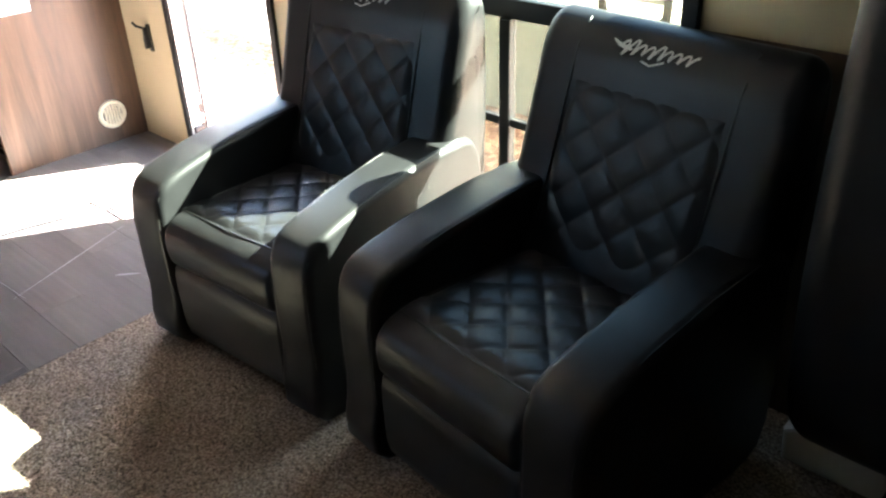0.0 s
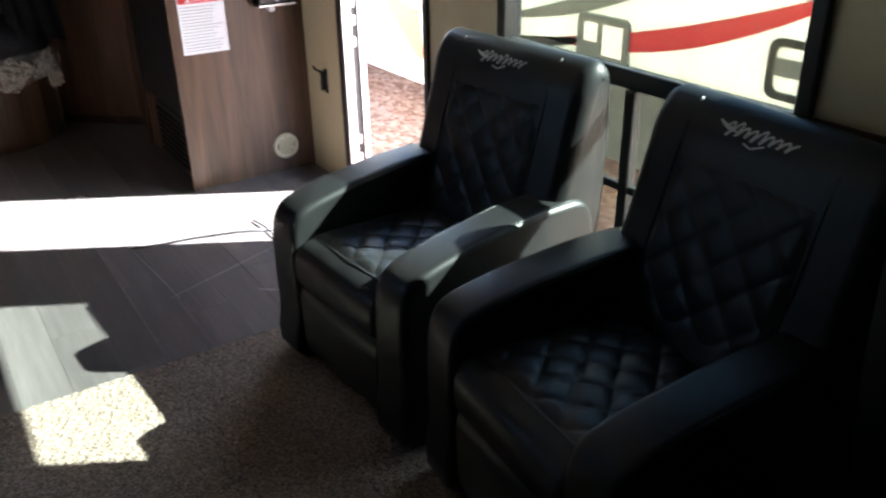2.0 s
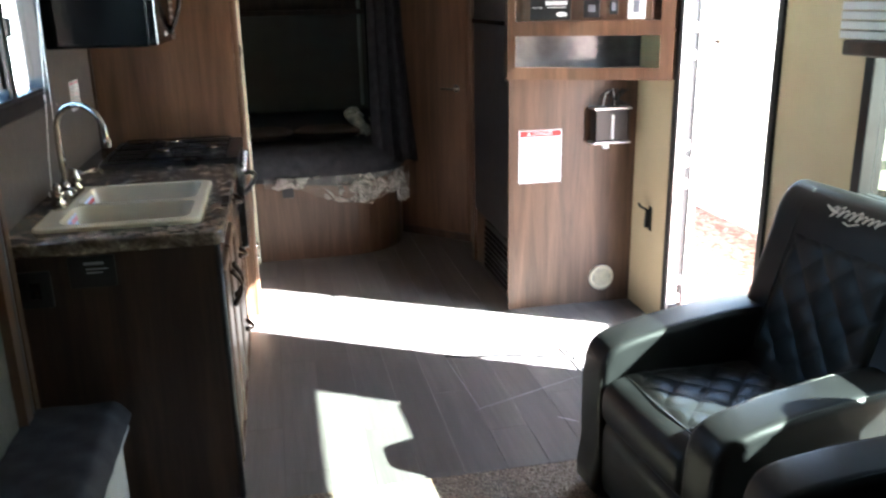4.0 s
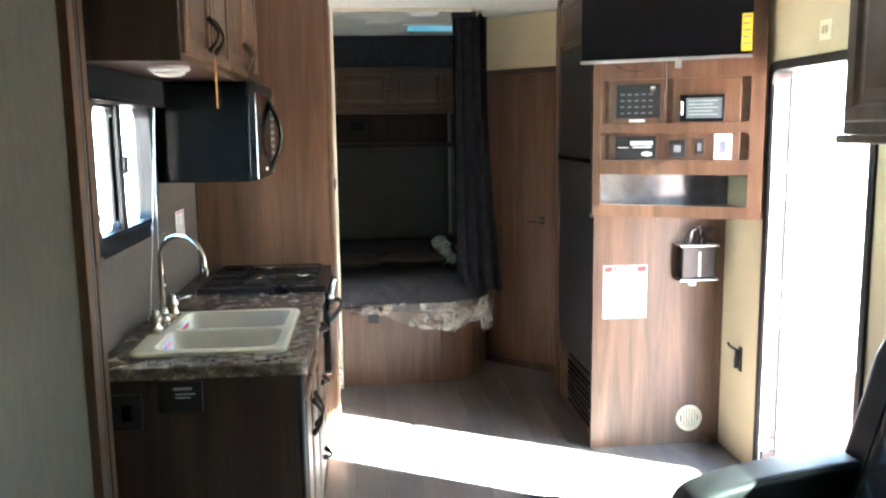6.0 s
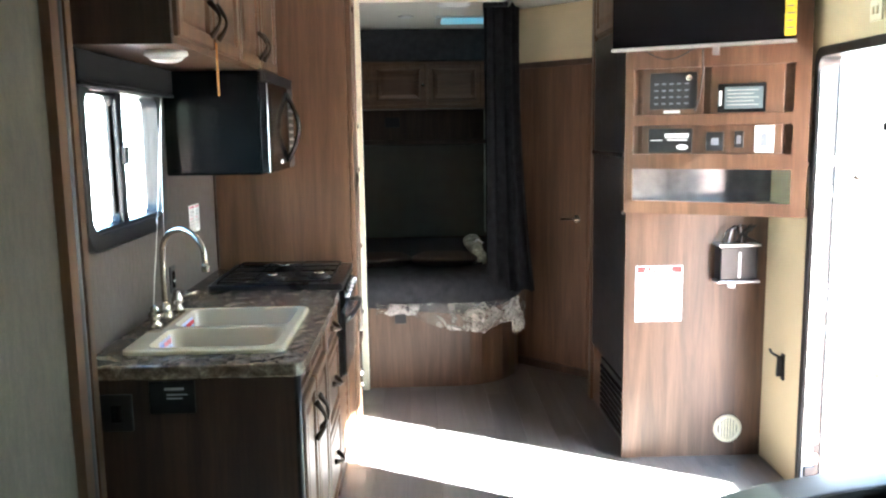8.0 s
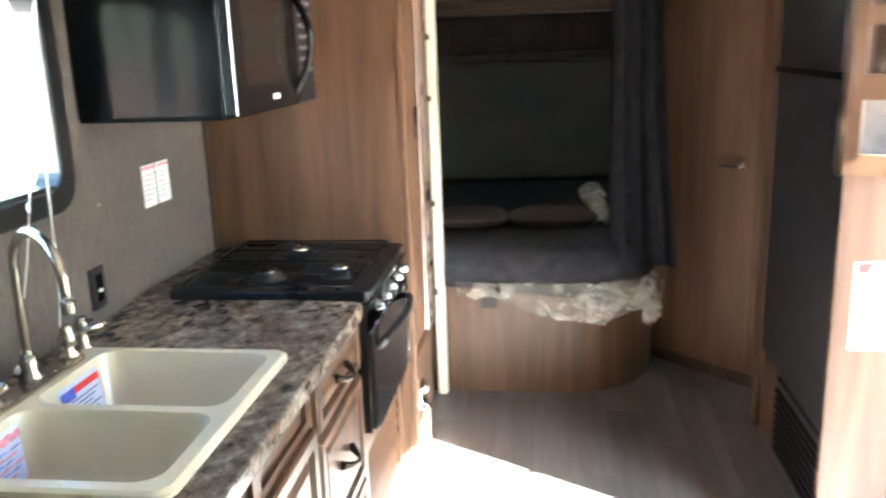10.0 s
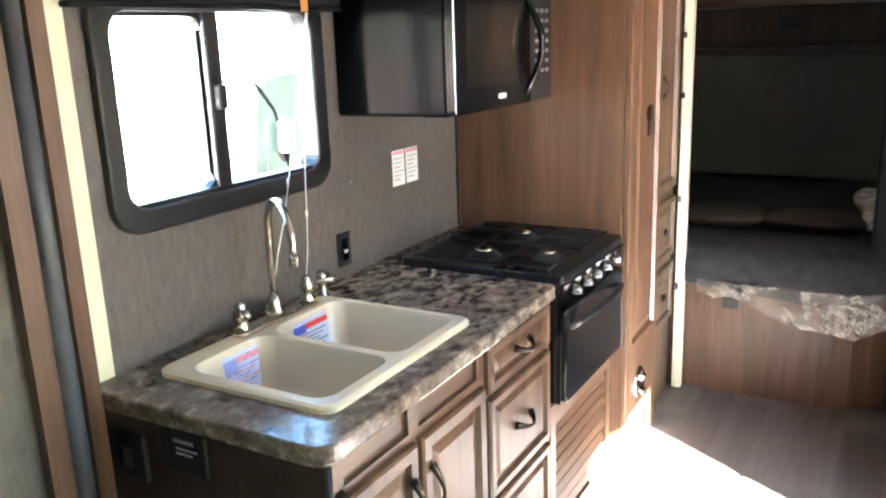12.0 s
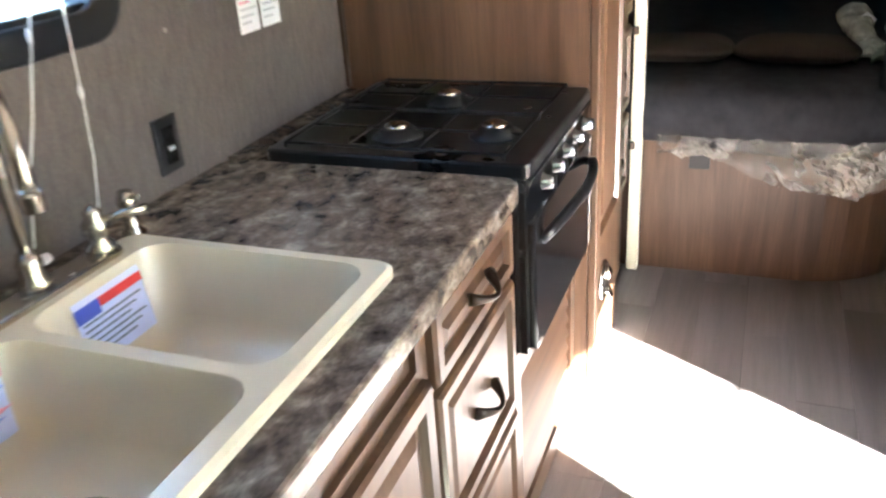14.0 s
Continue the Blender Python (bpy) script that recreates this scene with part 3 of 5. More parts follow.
def sink_top():
    bm = bmesh.new()
    out = rounded(0.085, 0.572, 3.662, 4.262, 0.035)
    lip = rounded(0.093, 0.564, 3.67, 4.254, 0.03)
    n = len(out)
    lo = [bm.verts.new((p, q, 0.9155)) for p, q in out]
    mid = [bm.verts.new((p, q, 0.926)) for p, q in out]
    hi = [bm.verts.new((p, q, 0.931)) for p, q in lip]
    for a, b in ((lo, mid), (mid, hi)):
        for i in range(n):
            bm.faces.new((a[i], a[(i + 1) % n], b[(i + 1) % n], b[i]))
    holes = [[bm.verts.new((p, q, 0.931)) for p, q in rounded(*b, 0.045, 5)] for b in (B1, B2)]
    edges = []
    for loop in (hi, *holes):
        for i in range(len(loop)):
            v, w = loop[i], loop[(i + 1) % len(loop)]
            edges.append(bm.edges.get((v, w)) or bm.edges.new((v, w)))
    bmesh.ops.triangle_fill(bm, use_beauty=True, use_dissolve=False, edges=edges)
    bmesh.ops.recalc_face_normals(bm, faces=bm.faces)
    return bm


part("rim", sink_top(), SINKMAT, sink)
for b in (B1, B2):
    bw = part("bowl", bowl(*b, 0.931, 0.775, 0.045), SINKMAT, sink, "", True)
    cx, cy = (b[0] + b[1]) / 2, (b[2] + b[3]) / 2
    part("drain", lathe([(0.042, 0.0), (0.044, 0.003), (0.03, 0.004), (0.026, 0.001), (0.004, 0.001)], cx, cy, 0.776), CHROME, bw)

faucet = thing("faucet", 0.11, 4.04, 0.931, "brushed nickel gooseneck kitchen faucet with two lever handles", "faucet")
FY = 4.04
part("base_plate", prism(rounded(0.09, 0.14, 3.885, 4.195, 0.02, 6), "z", 0.931, 0.943, 0.004), CHROME, faucet)
neck = [(0.11, FY, 0.94), (0.11, FY, 1.12), (0.111, FY, 1.17)]
for i in range(1, 13):
    a = math.pi * i / 12 * 1.02
    k = 1 - math.cos(a)
    neck.append((0.11 + 0.086 * k, FY - 0.055 * k, 1.165 + 0.09 * math.sin(a)))
neck.append((neck[-1][0] + 0.002, neck[-1][1] - 0.001, neck[-1][2] - 0.018))
sp = part("spout", tube(neck, 0.0095, 12), CHROME, faucet, "", True)
part("aerator", lathe([(0.013, 0), (0.014, 0.02), (0.012, 0.024)], neck[-1][0], neck[-1][1], neck[-1][2] - 0.02), CHROME, sp)
part("collar", lathe([(0.024, 0), (0.024, 0.012), (0.017, 0.022), (0.019, 0.04), (0.013, 0.055)], 0.11, FY, 0.943), CHROME, faucet, "", True)
for y, s in ((3.912, -1), (4.166, 1)):
    hnd = part("handle", lathe([(0.022, 0), (0.024, 0.008), (0.014, 0.02), (0.02, 0.034), (0.021, 0.045), (0.012, 0.056), (0.014, 0.064), (0.004, 0.074)], 0.115, y, 0.943), CHROME, faucet, "", True)
    part("lever", tube([(0.115, y, 0.99), (0.155, y + 0.02 * s, 1.0), (0.18, y + 0.045 * s, 1.0)], 0.006, 8, False, [0.006, 0.006, 0.009]), CHROME, hnd, "", True)
spray = thing("sprayer", 0.085, 4.27, 0.915, "brushed nickel side sprayer beside the kitchen faucet", "sprayer")
part("nozzle", lathe([(0.02, 0.0), (0.02, 0.01), (0.012, 0.018), (0.013, 0.05), (0.017, 0.065), (0.012, 0.082)], 0.085, 4.27, 0.9155), CHROME, spray, "", True)
part("trigger", tube([(0.085, 4.27, 0.985), (0.115, 4.265, 0.992)], 0.005), CHROME, spray)

# sink stickers, each on its bowl's back wall
def sticker(y0, y1, torn):
    s = thing("sink_sticker", 0.17, (y0 + y1) / 2, 0.84, "torn red and blue paper sticker inside the sink" if torn else "white paper label with a red and blue heading inside the sink", "sticker")
    x = lambda z: 0.1595 + (0.931 - z) * 0.13
    def quad(ya, yb, za, zb, lift=0.0):
        b = bmesh.new()
        jag = (lambda i: 0.0022 * math.sin(i * 2.7)) if torn else (lambda i: 0.0)
        top = [b.verts.new((x(za) + lift, ya + (yb - ya) * i / 6, za + jag(i))) for i in range(7)]
        bot = [b.verts.new((x(zb) + lift, ya + (yb - ya) * i / 6, zb - jag(i + 3))) for i in range(7)]
        for i in range(6):
            b.faces.new((bot[i], bot[i + 1], top[i + 1], top[i]))
        return b
    sheet = part("sheet", quad(y0, y1, 0.918, 0.815), LAVENDER, s)
    part("red_band", quad(y0 + 0.35 * (y1 - y0), y1, 0.908, 0.893, 0.0012), PINKPRINT if torn else RED, s)
    part("blue_band", quad(y0, y0 + 0.35 * (y1 - y0), 0.908, 0.868 if torn else 0.885, 0.0012), PALEBLUE if torn else BLUE, s)
    for k in range(6):
        z = 0.882 - k * 0.0095
        part("print_bar", quad(y0 + 0.008, y1 - 0.01 - 0.015 * (k % 3), z, z - 0.0035, 0.0012), (PINKPRINT if k % 2 else PALEBLUE) if torn else INK, s)


sticker(3.79, 3.915, True)
sticker(4.04, 4.18, False)

# range
rg = thing("gas_range", 0.36, 4.95, 0.5, "black gas range with a three-burner cooktop and oven", "stove")
part("body", boxes((0.09, 0.613, 4.668, 5.228, 0.52, 0.905)), BLACK, rg)
part("cooktop", prism(rounded(0.092, 0.655, 4.668, 5.228, 0.015, 3), "z", 0.905, 0.936, 0.006), plain("black_cooktop_enamel", (0.008, 0.008, 0.009), 0.28, 0, 0.2, 8, 0, 200, 0.25), rg, "glossy black cooktop")
part("control_panel", prism([(0.618, 0.835), (0.638, 0.835), (0.658, 0.905), (0.618, 0.905)], "y", 4.67, 5.226), GLOSSBLACK, rg)
GRATE = plain("matt_black_iron", (0.006, 0.006, 0.006), 0.6, 0, 0.2, 20, 0.2, 300, 0.2)
KNOB = plain("polished_dark_chrome", (0.16, 0.16, 0.17), 0.16, 1.0, 0.1, 20)
for k in range(5):
    y = 4.76 + k * 0.095
    kn = part("knob", lathe([(0.019, 0), (0.019, 0.006), (0.015, 0.01), (0.013, 0.026), (0.005, 0.029)], 0.652, y, 0.872, "x", 16), KNOB, rg, "chrome knob", True)
    part("grip", boxes((0.668, 0.684, y - 0.003, y + 0.003, 0.858, 0.886), bevel=0.002), BLACK, kn)
od = part("oven_door", prism(rounded(4.672, 5.224, 0.53, 0.828, 0.02, 4), "x", 0.616, 0.663, 0.006), GLOSSBLACK, rg)
part("oven_handle", tube([(0.662, 4.72, 0.765)] + arc((0.676, 4.74, 0.775), (0.676, 5.16, 0.775), (0.03, 0, 0.018), 10) + [(0.662, 5.18, 0.765)], 0.011, 8), BLACK, od, "", True)
part("side_skin", boxes((0.6, 0.646, 4.664, 4.671, 0.53, 0.9)), GLOSSBLACK, rg)
for x, y in ((0.34, 4.79), (0.54, 4.83), (0.36, 5.05)):
    bn = part("burner", lathe([(0.055, 0), (0.055, 0.006), (0.04, 0.012), (0.036, 0.02), (0.03, 0.022)], x, y, 0.936), BLACKMETAL, rg, "black burner ring", True)
    part("burner_cap", lathe([(0.026, 0), (0.028, 0.004), (0.02, 0.009), (0.003, 0.01)], x, y, 0.957), CHROME, bn, "", True)
for y0, y1 in ((4.69, 4.945), (4.955, 5.21)):
    g = bmesh.new()
    for x in (0.13, 0.27, 0.42, 0.6):
        put(g, tube([(x, y0, 0.946), (x, y1, 0.946)], 0.0032, 6))
    for y in (y0, (y0 + y1) / 2, y1):
        put(g, tube([(0.13, y, 0.946), (0.6, y, 0.946)], 0.0032, 6))
    for x in (0.13, 0.6):
        for y in (y0, y1):
            put(g, tube([(x, y, 0.936), (x, y, 0.946)], 0.0032, 6))
    part("grate", g, GRATE, rg)

lv = thing("louvre_panel", 0.62, 4.93, 0, "brown wooden louvred vent panel below the oven", "vent panel")
part("panel_back", boxes((0.09, 0.55, 4.66, 5.225, 0.0, 0.515)), BLACK, lv)
part("panel_frame", boxes((0.55, 0.618, 4.66, 4.70, 0.0, 0.515), (0.55, 0.618, 5.185, 5.226, 0.0, 0.515), (0.55, 0.618, 4.7, 5.185, 0.445, 0.515), (0.55, 0.618, 4.7, 5.185, 0.0, 0.07)), WOOD_Y, lv)
# Black sheet close behind the slats paints the shade of the gaps.
part("gap_shade", boxes((0.55, 0.594, 4.7, 5.185, 0.07, 0.445)), BLACK, lv, "black sheet painting the shade in the gaps between slats")
for k in range(8):
    z = 0.094 + k * 0.046
    part("slat", prism([(0.597, z + 0.013), (0.603, z + 0.015), (0.612, z - 0.012), (0.606, z - 0.014)], "y", 4.7, 5.185), WOOD_Y, lv)

# pantry
pn = thing("pantry_cabinet", 0.32, 5.5, 0, "tall brown wooden pantry cabinet with an upright door", "cabinet")
part("side_panel", boxes((0.002, 0.65, 5.237, 5.262, 0, H)), WOOD_Z, pn)
part("edge_strip", boxes((0.65, 0.676, 5.236, 5.268, 0, H), bevel=0.006), WOOD_Z, pn)
part("body", boxes((0.002, 0.648, 5.262, 5.72, 0, H)), WOOD_Z, pn)
d1 = front("door", pn, "x", 0.648, 5.29, 5.66, 0.45, 2.25, margin=0.06)
lk = part("latch", lathe([(0.032, 0), (0.034, 0.006), (0.026, 0.012), (0.006, 0.014)], 0.666, 5.48, 1.33, "x"), BRONZE, d1, "round dark bronze latch")
part("latch_plate", boxes((0.664, 0.672, 5.463, 5.497, 1.25, 1.31), bevel=0.003), BRONZE, lk)
hp = thing("cable_hatch", 0.65, 5.48, 0.28, "round chrome cable hatch set in the pantry front", "hatch")
part("cover", lathe([(0.062, 0), (0.062, 0.006), (0.052, 0.012), (0.046, 0.006), (0.03, 0.008), (0.004, 0.01)], 0.648, 5.48, 0.285, "x", 24), CHROME, hp, "", True)
part("cap", lathe([(0.02, 0), (0.022, 0.012), (0.012, 0.02), (0.003, 0.022)], 0.656, 5.48, 0.31, "x"), CHROME, hp, "", True)
part("hook", tube(arc((0.662, 5.455, 0.262), (0.662, 5.51, 0.25), (0.012, 0, -0.022), 8), 0.006), CHROME, hp, "", True)

dr = thing("drawer_cabinet", 0.3, 5.92, 0, "tall brown wooden wardrobe cabinet with drawers below", "cabinet")
part("body", boxes((0.002, 0.6, 5.722, 6.118, 0, H)), WOOD_Z, dr)
for z0, z1 in ((0.36, 0.62), (0.65, 0.92)):
    d1 = front("drawer", dr, "x", 0.6, 5.745, 6.105, z0, z1, margin=0.04)
    part("knob", lathe([(0.016, 0), (0.018, 0.008), (0.012, 0.014), (0.003, 0.016)], 0.618, 5.93, (z0 + z1) / 2, "x"), BRONZE, d1, "", True)
d1 = front("door", dr, "x", 0.6, 5.745, 6.105, 0.96, 2.2, margin=0.055)
pull(d1, (0.618, 5.8, 1.35), (0.618, 5.8, 1.45), (0.03, 0, 0))
for z in (0.5, 0.9, 1.35, 1.6):
    part("hinge", lathe([(0.012, -0.012), (0.012, 0.012)], 0.63, 6.1, z, "z", 8), BRONZE, dr)

# upper cabinet, microwave
up = thing("upper_cabinet", 0.17, 4.4, 1.81, "dark brown wooden wall cabinet with raised-panel doors", "cabinet")
part("body", boxes((0.002, 0.315, 3.6, 5.234, 1.815, H - 0.002)), WOOD_Z, up)
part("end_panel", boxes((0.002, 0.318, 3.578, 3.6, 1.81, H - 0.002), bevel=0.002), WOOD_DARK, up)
for k in range(4):
    u0 = 3.6 + k * 0.405
    d1 = front("door", up, "x", 0.315, u0 + 0.012, u0 + 0.395, 1.835, 2.28, margin=0.055)
    hy = u0 + (0.36 if k % 2 == 0 else 0.045)
    pull(d1, (0.333, hy, 1.87), (0.333, hy, 1.98), (0.032, 0, 0), 0.007)
tag = thing("hang_tag", 0.35, 3.94, 1.66, "narrow orange paper tag hanging from a cabinet handle", "tag")
part("strip", boxes((0.35, 0.3515, 3.94, 3.962, 1.685, 1.85)), plain("orange_paper", (0.5, 0.22, 0.05), 0.7), tag)
pk = thing("puck_light", 0.23, 3.82, 1.79, "round white puck light under the wall cabinet", "light")
part("housing", lathe([(0.062, 0.0), (0.064, -0.012), (0.052, -0.02)], 0.23, 3.82, 1.8145), WHITE, pk, "", True)
part("lens", lathe([(0.05, 0.0), (0.045, -0.008), (0.03, -0.014), (0.004, -0.016)], 0.23, 3.82, 1.795), plain("frosted_lens", (0.85, 0.85, 0.82), 0.3), pk, "", True)
VALANCE = plain("black_valance_cloth", (0.011, 0.011, 0.012), 0.85, 0, 0.2, 18, 0.4, 320, 0.15)
vl = thing("window_shade", 0.03, 4.05, 1.76, "black fabric valance above the kitchen window", "valance")
part("valance_board", boxes((0.024, 0.05, 3.6, 4.49, 1.718, 1.808), bevel=0.006), VALANCE, vl)
part("bottom_hem", boxes((0.022, 0.054, 3.6, 4.49, 1.705, 1.717), bevel=0.003), VALANCE, vl)
CORDS = (((4.33, 1.7), (4.285, 1.55), (4.235, 1.37), (4.2, 1.25), (4.167, 1.15), (4.134, 1.07), (4.1, 0.955)),
         ((4.335, 1.7), (4.295, 1.5), (4.28, 1.366), (4.268, 1.15), (4.26, 1.055), (4.242, 0.972)))
for line in CORDS:
    y, z = line[-1]
    cd = thing("shade_cord", 0.05, y, z, "thin white window shade cord hanging by the sink", "cord", "shade cords")
    part("cord", tube([(0.05, p, q) for p, q in line], 0.0014, 6), WHITE, cd, "", True)
    part("joint", lathe([(0.0025, 0), (0.004, 0.01), (0.0025, 0.02)], 0.05, line[3][0], line[3][1]), WHITE, cd)
    if z < 0.96:
        part("tassel", tube([(0.05, y - 0.022, 0.943), (0.05, y - 0.01, 0.944), (0.05, y + 0.024, 0.944)], 0.009, 10, False, [0.006, 0.009, 0.008]), WHITE, cd, "white plastic tassel", True)

MWCASE = plain("black_microwave_paint", (0.004, 0.005, 0.006), 0.14, 0, 0.2, 6, 0, 200, 0.05)
MWDOOR = plain("black_microwave_door", (0.007, 0.007, 0.008), 0.12, 0, 0.2, 6, 0, 200, 0.14)
mw = thing("microwave", 0.2, 4.85, 1.405, "black over-range microwave with an oval door handle", "microwave")
part("case", prism(rounded(4.51, 5.21, 1.405, 1.808, 0.012, 3), "x", 0.002, 0.37, 0.004), MWCASE, mw)
dm = part("door", prism(rounded(4.512, 5.02, 1.41, 1.765, 0.012, 3), "x", 0.372, 0.403, 0.002), MWDOOR, mw)
part("door_window", boxes((0.4025, 0.4045, 4.58, 4.92, 1.48, 1.71)), plain("smoked_mesh_glass", (0.02, 0.016, 0.013), 0.12), dm)
part("edge_bead", boxes((0.4015, 0.4045, 4.509, 4.514, 1.415, 1.76), bevel=0.001), ALU, dm)
part("control_panel", prism(rounded(5.024, 5.208, 1.41, 1.765, 0.012, 3), "x", 0.372, 0.397, 0.005), BLACK, mw)
part("handle", tube(arc((0.4, 4.985, 1.44), (0.4, 4.985, 1.74), (0.05, 0.02, 0), 12), 0.011, 8), GLOSSBLACK, dm, "", True)
part("badge", boxes((0.4028, 0.4045, 4.78, 4.83, 1.438, 1.452)), PAPER, dm)
for r in range(7):
    for k in range(3):
        part("button", boxes((0.397, 0.4, 5.07 + k * 0.042, 5.095 + k * 0.042, 1.5 + r * 0.032, 1.512 + r * 0.032), bevel=0.001), ALU, mw)
for k in range(6):
    part("vent_slat", boxes((0.373, 0.4, 4.53, 5.19, 1.768 + k * 0.007, 1.771 + k * 0.007)), BLACK, mw)

# wall bits over the worktop
for y in (4.786, 4.872):
    st = thing("warning_label", 0.001, y, 1.12, "small white paper warning label with a red heading", "label", "labels by the stove")
    part("sheet", boxes((0.0005, 0.002, y, y + 0.074, 1.143, 1.262)), PAPER, st)
    part("heading", boxes((0.002, 0.003, y + 0.004, y + 0.07, 1.249, 1.258)), PINKPRINT, st)
    for k in range(6):
        part("print_bar", boxes((0.002, 0.003, y + 0.008, y + 0.068 - 0.012 * (k % 3), 1.232 - k * 0.014, 1.236 - k * 0.014)), PALEINK if k != 2 else PINKPRINT, st)
ot = thing("wall_outlet", 0, 4.49, 0.92, "black wall outlet plate above the worktop", "outlet")
part("plate", boxes((0.0005, 0.008, 4.455, 4.522, 0.946, 1.053), bevel=0.003), BLACK, ot)
part("socket", boxes((0.008, 0.012, 4.473, 4.503, 0.965, 1.035), bevel=0.002), GLOSSBLACK, ot)
part("indicator", boxes((0.012, 0.0135, 4.48, 4.496, 0.99, 0.998)), PAPER, ot)
for y, z in ((3.6, 1.15), (4.55, 1.2)):
    cp = thing("screw_cap", 0.002, y, z, "small pale scuffed screw cap on the wall", "screw cap", "screw caps")
    part("cap", lathe([(0.005, 0), (0.0045, 0.002), (0.002, 0.003)], 0.0005, y, z, "x", 10), plain("scuffed_cap", (0.34, 0.31, 0.28), 0.6), cp)


# ---- entertainment cabinet, fridge and entry ----
FA, FB = Vector((1.908, 4.928, 0)), Vector((2.585, 4.565, 0))
FU = (FB - FA).normalized()
FN = Vector((FU.y, -FU.x, 0))
FACE = Matrix(((FU.x, FN.x, 0, FA.x), (FU.y, FN.y, 0, FA.y), (0, 0, 1, 0), (0, 0, 0, 1)))


def faced(bm):
    """Moves a shape from the angled cabinet face: x along it, y out of it, z up."""
    bmesh.ops.transform(bm, matrix=FACE, verts=bm.verts)
    return bm


av = thing("media_cabinet", 2.3, 4.85, 1.19, "brown wooden wall cabinet with control panels and an open cubby", "cabinet")
part("carcass", prism([(1.93, 4.988), (1.93, 4.93), (2.36, 4.93), (2.597, 4.803), (2.597, 4.988)], "z", 1.42, 2.32), WOOD_Z, av)
part("bottom_board", prism([(1.915, 4.988), (1.915, 4.945), (2.597, 4.58), (2.597, 4.988)], "z", 1.192, 1.225), WOOD_X, av)
part("side_board", boxes((1.912, 1.93, 4.925, 4.988, 1.192, 2.32)), WOOD_Z, av)
frame_rows = [(0, 0.035, 1.19, 2.32), (0.69, 0.75, 1.19, 2.32), (0.035, 0.69, 1.19, 1.245), (0.035, 0.69, 1.387, 1.452), (0.035, 0.69, 1.575, 1.622), (0.035, 0.69, 1.82, 2.32)]
part("face_frame", faced(boxes(*[(u0, u1, -0.02, 0.0, z0, z1) for u0, u1, z0, z1 in frame_rows])), WOOD_Z, av)
part("inner_panel", faced(boxes((0.03, 0.7, -0.05, -0.03, 1.44, 1.83))), WOOD_X, av)
for u0, u1, z0, z1 in ((0.075, 0.33, 1.622, 1.82), (0.36, 0.65, 1.622, 1.82), (0.075, 0.65, 1.452, 1.575)):
    part("recessed_panel", faced(boxes((u0, u1, -0.03, -0.012, z0, z1), bevel=0.003)), WOOD_Z, av)
part("cubby_back", boxes((1.93, 2.597, 4.975, 4.987, 1.225, 1.41)), plain("varnished_board", (0.16, 0.15, 0.16), 0.12, 0, 0.25, 14), av, "glossy varnished back board")
part("cubby_top", prism([(1.93, 4.974), (1.93, 4.945), (2.597, 4.59), (2.597, 4.974)], "z", 1.4, 1.418), WOOD_X, av)


def plate(name, u0, u1, z0, z1, mat, label, category, depth=0.008):
    p = thing(name, *(FACE @ Vector((u0, 0, z0))), label, category)
    q = part("plate", faced(boxes((u0, u1, -0.012, -0.012 + depth, z0, z1), bevel=0.003)), mat, p)
    return p, q


GREYTXT = plain("grey_lettering", (0.3, 0.32, 0.33), 0.6, 0, 0.05, 20)
p, q = plate("control_panel", 0.105, 0.305, 1.645, 1.8, BLACK, "black tank and switch control panel with a grey legend", "control panel")
for r in range(4):
    for k in range(5):
        part("button", faced(boxes((0.125 + k * 0.032, 0.142 + k * 0.032, -0.004, -0.001, 1.665 + r * 0.028, 1.672 + r * 0.028))), INK, p)
part("dial", faced(lathe([(0.012, 0), (0.013, 0.006), (0.003, 0.01)], 0.272, -0.004, 1.775, "y", 14)), CHROME, p)
part("legend", faced(boxes((0.165, 0.235, -0.012, -0.009, 1.627, 1.64))), PAPER, p, "white paper strip")
p, q = plate("display_panel", 0.392, 0.583, 1.625, 1.745, GLOSSBLACK, "black framed screen panel with pale grey print", "display", 0.02)
part("screen", faced(boxes((0.42, 0.572, 0.008, 0.0095, 1.64, 1.73))), plain("blue_grey_screen", (0.1, 0.13, 0.14), 0.15), p)
for k in range(5):
    part("print_bar", faced(boxes((0.43, 0.555 - 0.02 * (k % 2), 0.0095, 0.0105, 1.715 - k * 0.015, 1.719 - k * 0.015))), GREYTXT, p)
part("side_mark", faced(boxes((0.398, 0.408, 0.008, 0.0095, 1.655, 1.715))), PAPER, p)
p, q = plate("stereo_panel", 0.105, 0.29, 1.457, 1.562, BLACK, "black stereo face plate with a white emblem", "stereo", 0.014)
part("emblem", faced(boxes((0.175, 0.275, 0.002, 0.0035, 1.522, 1.54), (0.185, 0.27, 0.002, 0.0035, 1.51, 1.515), (0.115, 0.165, 0.002, 0.0035, 1.51, 1.513))), PAPER, p)
part("oval_badge", faced(prism([(0.25 + 0.025 * math.cos(a * 0.5236), 1.482 + 0.011 * math.sin(a * 0.5236)) for a in range(12)], "y", 0.002, 0.004)), PAPER, p)
p, q = plate("thermostat", 0.348, 0.42, 1.465, 1.545, BLACK, "small black thermostat plate", "thermostat", 0.012)
part("dial", faced(boxes((0.37, 0.4, 0.0, 0.003, 1.49, 1.52), bevel=0.001)), INK, p)
p, q = plate("usb_port", 0.463, 0.5, 1.478, 1.548, BLACK, "narrow black socket plate", "socket", 0.012)
part("slot", faced(boxes((0.473, 0.49, 0.0, 0.002, 1.495, 1.53))), INK, p)
p, q = plate("light_switch", 0.543, 0.618, 1.458, 1.57, WHITE, "white wall switch plate", "switch", 0.012)
